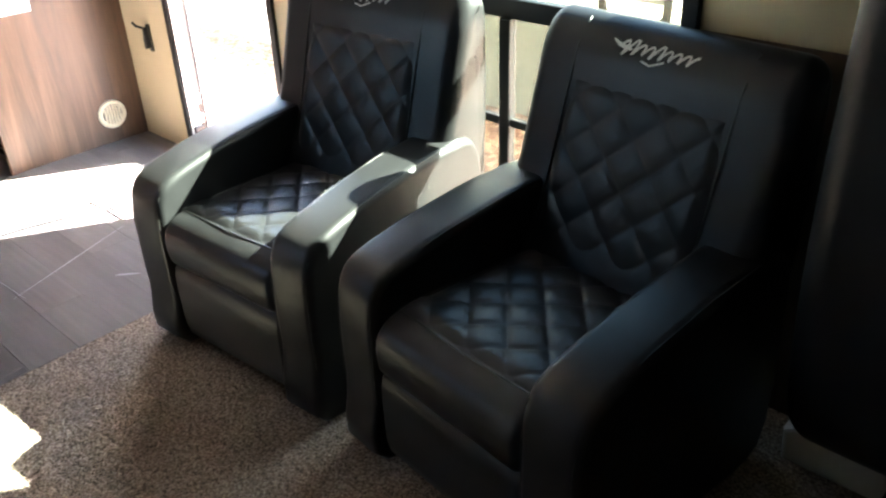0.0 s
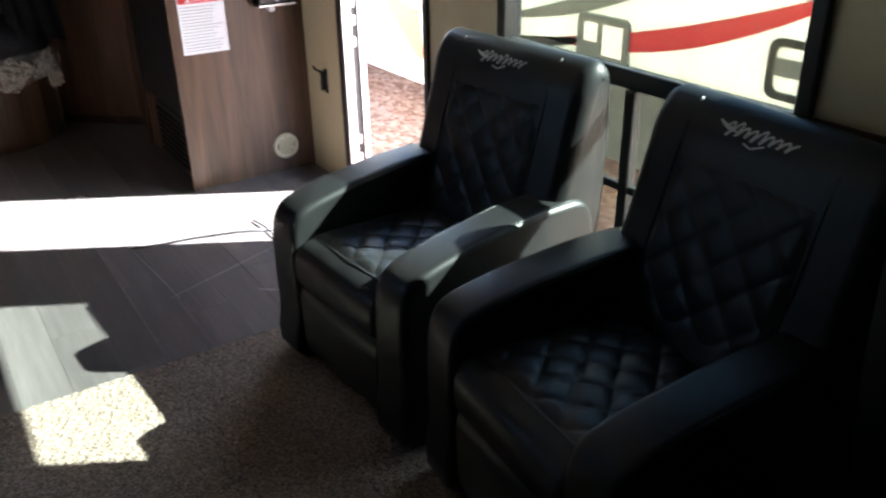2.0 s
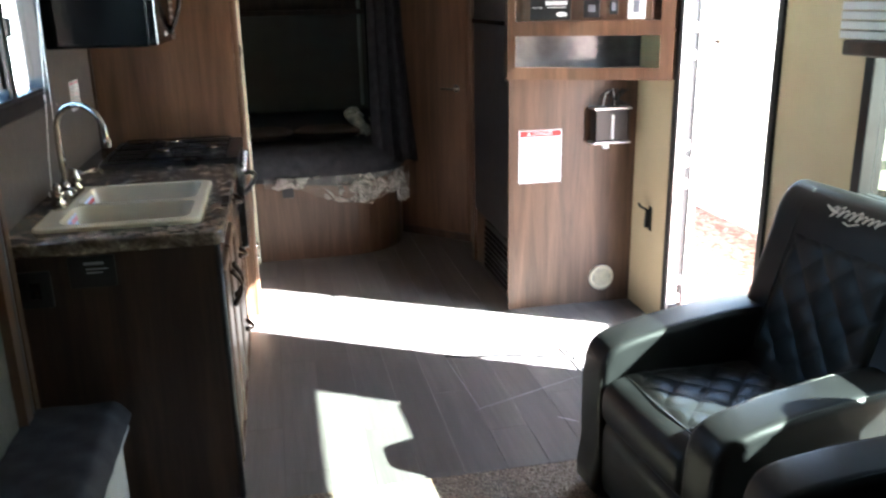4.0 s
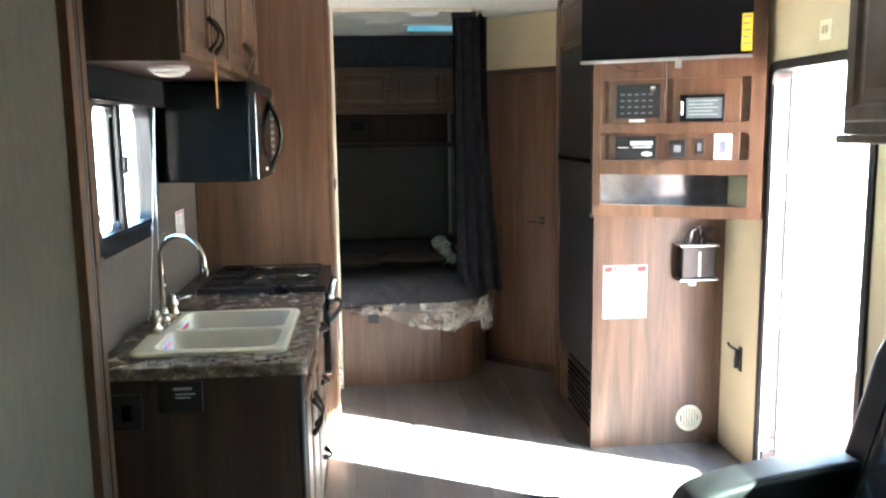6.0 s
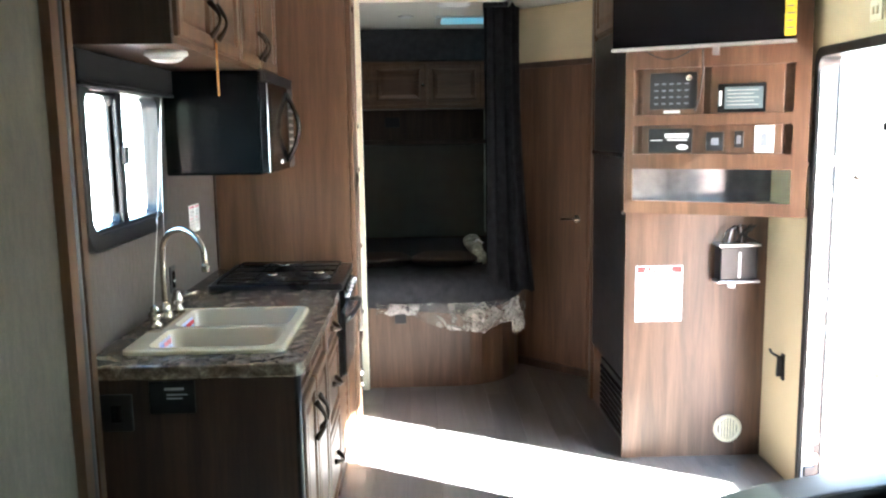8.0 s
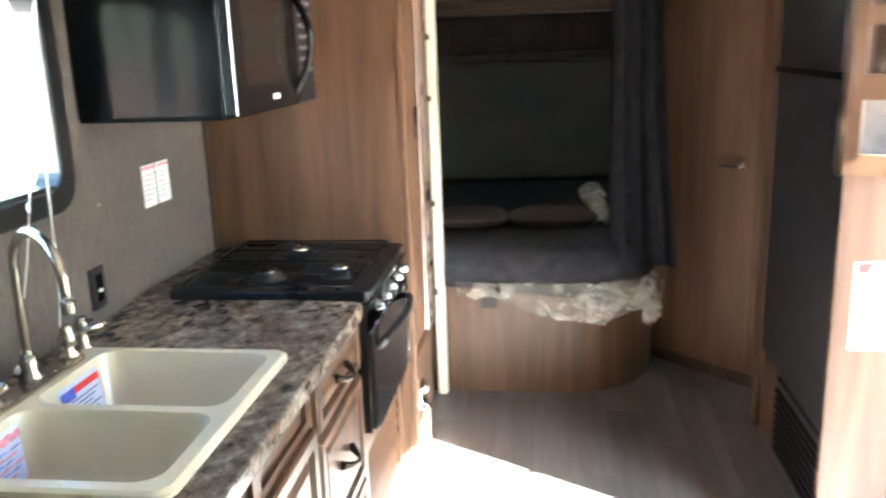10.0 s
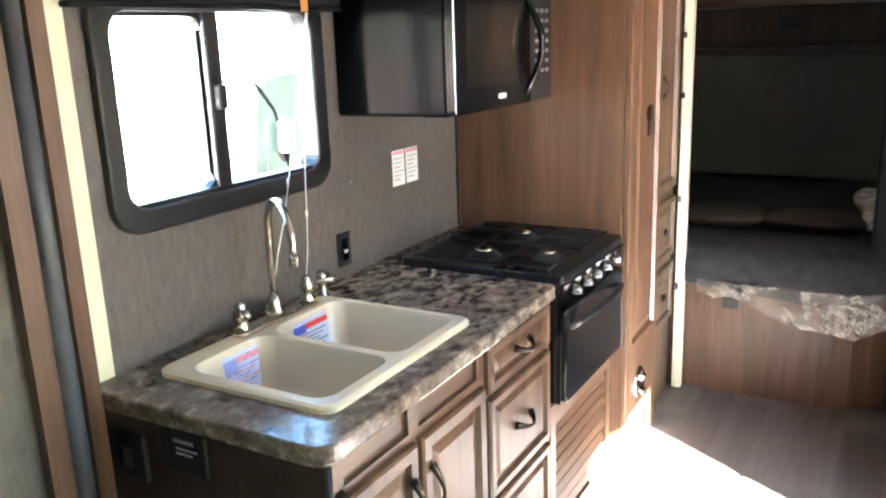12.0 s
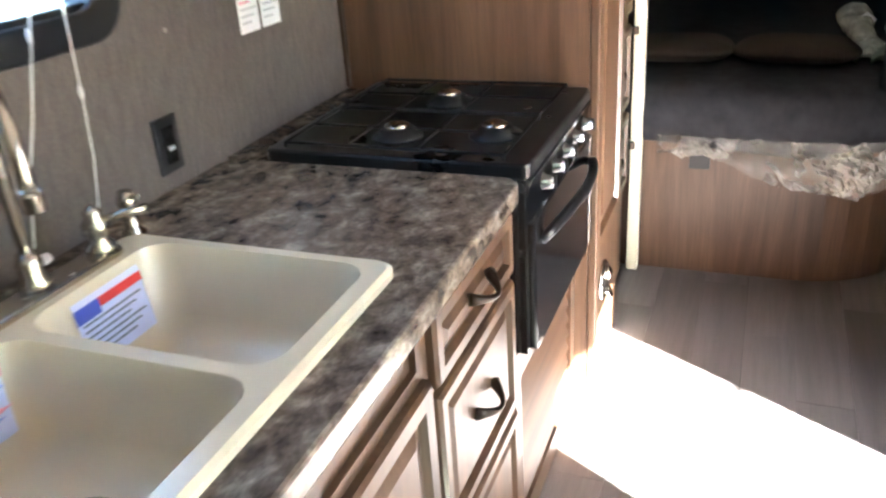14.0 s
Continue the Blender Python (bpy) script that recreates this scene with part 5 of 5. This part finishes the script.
# ---- neighbouring trailers and lot ----
def neighbour():
    x = 4.6
    v = thing("travel_trailer", 5.8, 8.0, -0.75, "white travel trailer with red and grey stripes parked outside", "trailer")
    part("body", boxes((x, x + 2.4, 3.2, 12.5, 0.27, 1.88), bevel=0.05), BODYWHITE_SKY, v)
    part("lower_body", boxes((x + 0.012, x + 2.38, 3.22, 12.48, -0.33, 0.27)), BODYWHITE_SKY, v)
    part("grey_band", boxes((x - 0.012, x + 0.03, 3.2, 5.3, 0.09, 0.27), bevel=0.004), BODYGREY, v, "grey moulded band")
    part("lower_skirt", boxes((x - 0.01, x + 0.03, 3.2, 5.6, -0.33, 0.09)), BODYGREY, v, "grey skirt")

    def swoosh(pts, mat, name):
        up = [(y, z + w) for y, z, w in pts]
        dn = [(y, z - w) for y, z, w in pts[::-1]]
        part(name, prism(up + dn, "x", x - 0.006, x + 0.004), mat, v)
    def curve(p0, p1, sag, wide, n=14):
        return [(p0[0] + (p1[0] - p0[0]) * i / n, p0[1] + (p1[1] - p0[1]) * i / n - sag * math.sin(math.pi * i / n), 0.002 + wide * math.sin(math.pi * i / n) ** 0.8) for i in range(n + 1)]
    swoosh(curve((5.6, 0.34), (3.3, 0.95), 0.12, 0.065), STRIPERED, "red_stripe")
    swoosh(curve((6.1, 0.42), (4.2, 0.98), 0.06, 0.05), BODYGREY, "grey_stripe")
    swoosh(curve((6.1, 0.28), (5.1, 0.42), 0.03, 0.03), BLACK, "black_stripe")
    part("tan_mark", prism([(7.86, 0.47), (7.6, 0.36), (7.3, 0.3), (7.2, -0.1), (7.3, -0.1), (7.55, 0.08), (7.75, 0.26)], "x", x - 0.006, x + 0.004), TAN, v)
    h = part("hatch", prism(rounded(4.82, 5.27, 0.2, 0.57, 0.05), "x", x - 0.03, x + 0.02, 0.006), BODYGREY, v, "grey utility hatch")
    part("hatch_label", boxes((x - 0.033, x - 0.03, 4.86, 5.03, 0.33, 0.52), (x - 0.033, x - 0.03, 5.08, 5.2, 0.4, 0.52)), PAPER, h)
    w = part("side_window", ring(rounded(3.42, 3.84, 0.33, 0.64, 0.06), rounded(3.46, 3.8, 0.37, 0.6, 0.04), "x", x - 0.02, x + 0.02, 0.004), BLACK, v)
    part("window_bar", boxes((x - 0.012, x + 0.01, 3.45, 3.81, 0.45, 0.54)), BODYGREY, w)
    part("grab_rail", tube([(x, 6.06, 0.56), (x - 0.06, 6.02, 0.55), (x - 0.07, 5.92, 0.45), (x - 0.06, 5.88, 0.28), (x, 5.88, 0.26)], 0.02, 8), BODYGREY, v, "", True)
    part("awning_case", prism(rounded(5.15, 6.6, 0.93, 1.15, 0.07), "x", x - 0.12, x, 0.02), BODYGREY, v)
    for y in (10.6, 11.5):
        wl = part("wheel", lathe([(0.1, 0), (0.33, 0.0), (0.36, 0.03), (0.36, 0.2), (0.33, 0.22)], x + 0.08, y, -0.39, "x", 28), RUBBER, v)
        part("rim", lathe([(0.2, -0.004), (0.21, 0.01), (0.06, 0.02)], x + 0.06, y, -0.39, "x", 20), ALU, wl)
    v.location.y -= 0.14


neighbour()


def left_vehicle():
    v = thing("parked_van", -4.6, 9.0, -0.75, "white parked van with green tinted windows", "van")
    part("body", boxes((-5.4, -3.52, 7.55, 13.0, -0.35, 0.4), (-5.3, -3.66, 8.9, 12.9, 0.4, 1.7), bevel=0.12), BODYWHITE_SKY, v)
    part("cab", prism([(7.75, 0.38), (8.02, 1.36), (8.3, 1.55), (9.2, 1.6), (9.2, 0.38)], "x", -5.25, -3.6, 0.05), BODYWHITE_SKY, v)
    part("side_window", prism([(7.98, 0.45), (8.12, 1.28), (8.35, 1.36), (8.9, 1.36), (8.9, 0.45)], "x", -3.61, -3.585, 0.004), plain("green_glass", (0.0062, 0.0088, 0.0075), 0.06, 0, 0.3, 3, 0, 200, 0.06), v)
    part("window_pillar", tube([(-3.58, 8.08, 1.3), (-3.58, 8.3, 1.05), (-3.58, 8.46, 0.45)], 0.016, 8), plain("matt_black_rubber", (0.0012, 0.0012, 0.0012), 0.8, 0, 0.1, 5, 0, 200, 0.02), v)
    part("mirror", boxes((-3.56, -3.44, 8.28, 8.4, 0.66, 0.95), bevel=0.03), BODYWHITE_SKY, v)
    for y in (8.3, 11.6):
        wl = part("wheel", lathe([(0.1, 0), (0.33, 0.0), (0.36, -0.03), (0.36, -0.2), (0.33, -0.22)], -3.5, y, -0.39, "x", 28), RUBBER, v)
        part("rim", lathe([(0.2, 0.004), (0.21, -0.01), (0.06, -0.02)], -3.49, y, -0.39, "x", 20), ALU, wl)
    b = thing("storage_trailer", -6.5, 6.0, -0.75, "plain white trailer parked in the sun", "trailer")
    part("body", boxes((-8.5, -6.0, -2.0, 26.0, -0.45, 2.4), bevel=0.05), BODYWHITE_SKY, b)
    part("belt_line", boxes((-6.004, -5.99, -1.9, 25.9, 1.25, 1.3)), BODYGREY, b)
    for y in (5.0, 6.0):
        part("wheel", lathe([(0.1, 0), (0.3, 0.0), (0.3, -0.2), (0.1, -0.2)], -6.05, y, -0.45, "x", 24), RUBBER, b)


left_vehicle()


# ---- recliners ----
def quilt(nu, nv, w, h, cell=0.085, puff=0.011):
    """A padded panel of diamonds, w by h, in the plane z = 0, edges turned down."""
    def place(u, v):
        x, y = (u - 0.5) * w, (v - 0.5) * h
        a, b = (x + y) / cell * math.pi / 1.4142, (x - y) / cell * math.pi / 1.4142
        p = (abs(math.sin(a)) * abs(math.sin(b))) ** 0.24
        edge = min(u, 1 - u, v, 1 - v)
        k = min(1.0, edge / 0.07)
        return (x, y, (puff * p + 0.002) * k * (2 - k) - 0.004 * (1 - k))
    return grid(nu, nv, place)


def sweep_pad(profile, half, soft, seg=8):
    """A stuffed cushion: an outline in x and z swept across y, its sides rounded off by soft metres."""
    bm = bmesh.new()
    n = len(profile)
    area = sum(profile[i][0] * profile[(i + 1) % n][1] - profile[(i + 1) % n][0] * profile[i][1] for i in range(n))
    inward = []
    for i in range(n):
        a, b = profile[i - 1], profile[(i + 1) % n]
        t = Vector((b[0] - a[0], b[1] - a[1])).normalized()
        inward.append(Vector((-t.y, t.x)) * (1 if area > 0 else -1))
    rows = []
    steps = [(k / seg) * math.pi / 2 for k in range(seg + 1)]
    sides = [(-half + soft * (1 - math.cos(a)), soft * (1 - math.sin(a))) for a in steps]
    sides += [(-y, d) for y, d in sides[::-1]]
    for y, d in sides:
        rows.append([bm.verts.new((p + m.x * d, y, q + m.y * d)) for (p, q), m in zip(profile, inward)])
    for a, b in zip(rows, rows[1:]):
        for i in range(n):
            bm.faces.new((a[i], a[(i + 1) % n], b[(i + 1) % n], b[i]))
    bm.faces.new(rows[0][::-1])
    bm.faces.new(rows[-1])
    bmesh.ops.recalc_face_normals(bm, faces=bm.faces)
    return bm


def smooth_loop(pts, n=4):
    out = []
    m = len(pts)
    for i in range(m):
        p0, p1, p2, p3 = (Vector(pts[(i + k - 1) % m]) for k in range(4))
        for j in range(n):
            t = j / n
            out.append(tuple(0.5 * ((2 * p1) + (p2 - p0) * t + (2 * p0 - 5 * p1 + 4 * p2 - p3) * t * t + (3 * p1 - p0 - 3 * p2 + p3) * t ** 3)))
    return out


ARM = [(-0.385, 0.012), (-0.402, 0.22), (-0.402, 0.42), (-0.388, 0.50), (-0.34, 0.545), (-0.2, 0.578), (0.0, 0.604), (0.15, 0.61), (0.27, 0.585), (0.31, 0.42), (0.31, 0.03), (0.0, 0.012)]


def recliner(place):
    c = thing("recliner", 0, 0, 0, "black leatherette recliner with a diamond-quilted seat and back", "recliner", "recliners by the window")
    part("seat_base", boxes((-0.36, 0.3, -0.232, 0.232, 0.05, 0.36), bevel=0.02), LEATHER, c, "", True)
    part("foot_panel", sweep_pad(smooth_loop([(-0.385, 0.06), (-0.395, 0.18), (-0.39, 0.285), (-0.34, 0.295), (-0.33, 0.06)], 3), 0.226, 0.015), LEATHER_EDGE, c, "", True)
    part("seat_front", sweep_pad(smooth_loop([(-0.375, 0.3), (-0.405, 0.35), (-0.395, 0.415), (-0.34, 0.448), (-0.24, 0.445), (-0.2, 0.31)], 4), 0.226, 0.025), LEATHER, c, "", True)
    sc = part("seat_cushion", sweep_pad(smooth_loop([(-0.3, 0.35), (-0.33, 0.41), (-0.3, 0.444), (-0.1, 0.438), (0.2, 0.43), (0.22, 0.35)], 4), 0.226, 0.02), LEATHER, c, "", True)
    q = quilt(92, 84, 0.49, 0.425, 0.085, 0.011)
    bmesh.ops.transform(q, matrix=pose(-0.085, 0, 0.4455, 0, 1.6, 0), verts=q.verts)
    part("quilted_panel", q, LEATHER, sc, "diamond-quilted panel", True)
    for s in (-1, 1):
        part("seam", tube([(-0.325, s * 0.216, 0.45), (0.12, s * 0.216, 0.437)], 0.0022, 6), LEATHER_EDGE, sc)
    part("seam", tube([(-0.328, -0.216, 0.45), (-0.338, 0, 0.452), (-0.328, 0.216, 0.45)], 0.0022, 6), LEATHER_EDGE, sc)
    for s in (-1, 1):
        arm = sweep_pad(smooth_loop(ARM, 4), 0.072, 0.024, 6)
        bmesh.ops.translate(arm, vec=(0, s * 0.295, 0), verts=arm.verts)
        a = part("armrest", arm, LEATHER, c, "", True)
        for e in (-1, 1):
            line = [(p + 0.006, s * 0.295 + e * 0.062, z - 0.004) for p, z in ((-0.398, 0.08), (-0.406, 0.25), (-0.406, 0.42), (-0.39, 0.502), (-0.34, 0.545), (-0.2, 0.579), (0.0, 0.605), (0.15, 0.611))]
            part("seam", tube(line, 0.002, 6), LEATHER_EDGE, a, "", True)
    back_prof = smooth_loop([(0.07, 0.4), (0.145, 0.6), (0.215, 0.84), (0.238, 0.92), (0.28, 0.978), (0.335, 0.986), (0.375, 0.91), (0.375, 0.6), (0.34, 0.3), (0.2, 0.3)], 4)
    bk = part("backrest", sweep_pad(back_prof, 0.345, 0.05, 7), LEATHER, c, "", True)
    q = quilt(84, 90, 0.425, 0.46, 0.085, 0.009)
    m = Matrix(((0, 0.312, -0.95, 0.155), (1, 0, 0, 0), (0, 0.95, 0.312, 0.645), (0, 0, 0, 1)))
    bmesh.ops.transform(q, matrix=m, verts=q.verts)
    bmesh.ops.recalc_face_normals(q, faces=q.faces)
    part("quilted_panel", q, LEATHER, bk, "diamond-quilted panel", True)
    for s in (-1, 1):
        part("seam", tube([(p, s * 0.326, z) for p, z in ((0.12, 0.45), (0.182, 0.62), (0.25, 0.84), (0.277, 0.915), (0.307, 0.95))], 0.0022, 6), STITCH, bk, "pale stitched seam", True)
        part("seam", tube([(p - 0.006, s * 0.215, z + 0.004) for p, z in ((0.098, 0.46), (0.15, 0.6), (0.221, 0.84), (0.246, 0.92), (0.29, 0.978))], 0.003, 6), LEATHER_EDGE, bk, "", True)
    em = bmesh.new()
    stroke = []
    for i in range(97):
        u = i / 96
        big = 1.0 + 0.9 * math.exp(-((u - 0.12) / 0.1) ** 2) + 0.7 * math.exp(-((u - 0.5) / 0.07) ** 2)
        w = 0.011 * big * math.sin(u * 52)
        stroke.append((0.0, 0.098 - 0.19 * u - 0.55 * w + 0.003 * math.cos(u * 52), w))
    put(em, tube(stroke, 0.0032, 6))
    put(em, tube(smooth_loop([(0, 0.125, 0.012), (0, 0.1, 0.004), (0, 0.07, -0.004), (0, 0.1, -0.001)], 4), 0.0028, 6, True))
    put(em, tube([(0, -0.02, -0.016), (0, 0.01, -0.03), (0, 0.035, -0.024)], 0.0026, 6))
    bmesh.ops.scale(em, vec=(0.5, 1, 1), verts=em.verts)
    bmesh.ops.transform(em, matrix=pose(0.2512, 0, 0.944, 0, 36, 0), verts=em.verts)
    part("embroidery", em, THREAD, bk, "white embroidered emblem")
    for x in (-0.3, 0.28):
        for y in (-0.28, 0.28):
            part("foot", lathe([(0.024, 0), (0.024, 0.04), (0.02, 0.056)], x, y, 0.0, "z", 12), BLACK, c)
    c.matrix_basis = place
    return c


chair = recliner(pose(2.147, 3.063, 0.002, 0, 0, 4))
copy_thing(chair, pose(2.151, 2.188, 0.002, 0, 0, -6.3))


# ---- rear lounge ----
def bench_left():
    s = thing("sofa_bench", 0.18, 2.2, 0, "low black ribbed fabric bench along the wall", "bench")
    part("bench_base", boxes((0.052, 0.3, 1.2, 3.46, 0.012, 0.33), bevel=0.01), plain("pale_grey_vinyl", (0.4, 0.41, 0.4), 0.5), s, "pale grey vinyl side")
    part("bench_pad", grid(24, 120, lambda u, v: (0.052 + 0.278 * u, 1.2 + 2.295 * v, 0.428 + 0.005 * abs(math.sin(v * 60 + u * 5)) - 0.05 * max(0, (u - 0.8) / 0.2) ** 2)), FABRIC, s, "", True)
    part("bench_edge", boxes((0.052, 0.322, 1.2, 3.49, 0.33, 0.4), bevel=0.02), plain("grey_piping_vinyl", (0.3, 0.31, 0.32), 0.45), s, "", True)


bench_left()


def folded_sofa():
    s = thing("folded_sofa", 2.4, 1.07, 0, "black upholstered sofa folded up against the wall", "sofa")
    pad = sweep_pad(smooth_loop([(2.3, 0.3), (2.16, 0.34), (2.06, 0.7), (2.04, 1.1), (2.06, 1.42), (2.2, 1.5), (2.5, 1.48), (2.56, 0.9), (2.52, 0.32)], 4), 0.62, 0.06)
    bmesh.ops.translate(pad, vec=(0, 1.07, 0), verts=pad.verts)
    part("cushion", pad, LEATHER, s, "", True)
    part("sofa_frame", boxes((2.3, 2.58, 0.57, 1.5, 0.012, 0.12), (2.34, 2.54, 0.7, 1.4, 0.12, 0.34), bevel=0.01), BLACKMETAL, s)
    part("bracket", prism([(1.5, 0.012), (1.74, 0.012), (1.75, 0.1), (1.66, 0.16), (1.52, 0.2)], "x", 2.43, 2.55, 0.01), plain("pale_enamel", (0.72, 0.72, 0.69), 0.4), s, "pale metal end bracket")


folded_sofa()
cdd = thing("extension_cord", 1.8, 4.4, 0.004, "thin dark cord lying on the vinyl floor", "cord")
part("cord", tube([(1.49, 4.48, 0.008), (1.6, 4.45, 0.008), (1.74, 4.43, 0.008), (1.92, 4.38, 0.008), (2.07, 4.31, 0.008)], 0.004, 6), BLACK, cdd, "", True)
part("end", tube([(2.03, 4.46, 0.008), (2.045, 4.34, 0.012), (2.04, 4.2, 0.008)], 0.004, 6), BLACK, cdd, "", True)
# Three thin pale lines laid on the planks, tapering at both ends.
PALE_LINE = plain("pale_floor_line", (0.4, 0.4, 0.43), 0.3, 0, 0.2, 30)
for p, q, wd in (((2.01, 4.16), (1.5, 3.965), 0.003), ((1.493, 4.46), (1.53, 3.94), 0.0018), ((1.803, 3.841), (1.868, 3.786), 0.005)):
    sc = thing("scuff_mark", *p, 0.0, "thin pale scuff line across the vinyl floor", "scuff", "scuffs on the floor")
    bm = tube([(*p, 0.0008), (p[0] * 0.5 + q[0] * 0.5, p[1] * 0.5 + q[1] * 0.5, 0.0008), (*q, 0.0008)], wd, 8, False, [wd * 0.4, wd, wd * 0.3])
    for v in bm.verts:
        v.co.z = 0.0004 + 0.0008 * max(0.0, (v.co.z - 0.0008) / wd)
    part("mark", bm, PALE_LINE, sc)
wl = setting("trim_lower_wall", boxes((W - 0.006, W - 0.0005, YR, 2.165, 0.0, 0.955)), plain("brown_wall_fabric", (0.1, 0.07, 0.05), 0.8, 0, 0.1, 9, 0.4, 240), "brown lower wall panel behind the recliners", "trim")

# ---- carpet and floor planks ----
def carpet():
    def place(u, v):
        x, y = 0.002 + u * (W - 0.004), YR + v * (CARPET_Y - YR)
        if v > 0.9999:
            return (x, y + 0.004 * noise.noise(Vector((x * 30, 0, 0))), -0.003)
        return (x, y, 0.009 + 0.0035 * noise.noise(Vector((x * 60, y * 60, 0))) + 0.0025 * noise.noise(Vector((x * 130, y * 130, 4))))
    return grid(240, 460, place)


tagged(part("carpet", carpet(), CARPET, None), "beige-brown cut pile carpet in the seating area", "carpet", "", "structure")

plank_meshes = {}
PW, PL = 0.152, 0.92
row = 0
x = 0.0
while x < W - 0.01:
    y = CARPET_Y + 0.004 - PL * ((row * 0.37) % 1.0)
    while y < 6.7:
        y0, y1, x1 = max(y, CARPET_Y + 0.004), min(y + PL, 6.72), min(x + PW, W)
        if y1 - y0 > 0.03:
            key = (round(x1 - x, 3), round(y1 - y0, 3))
            if key not in plank_meshes:
                bmp = box(0, key[0] - 0.0012, 0, key[1] - 0.0012, -0.004, 0.0)
                mp = bpy.data.meshes.new("plank")
                bmp.to_mesh(mp)
                bmp.free()
                mp.materials.append(PLANK)
                plank_meshes[key] = mp
            pl = new("plank", plank_meshes[key])
            pl.location = (x, y0, 0.0)
            pl.parent = floor
        y += PL
    x += PW
    row += 1
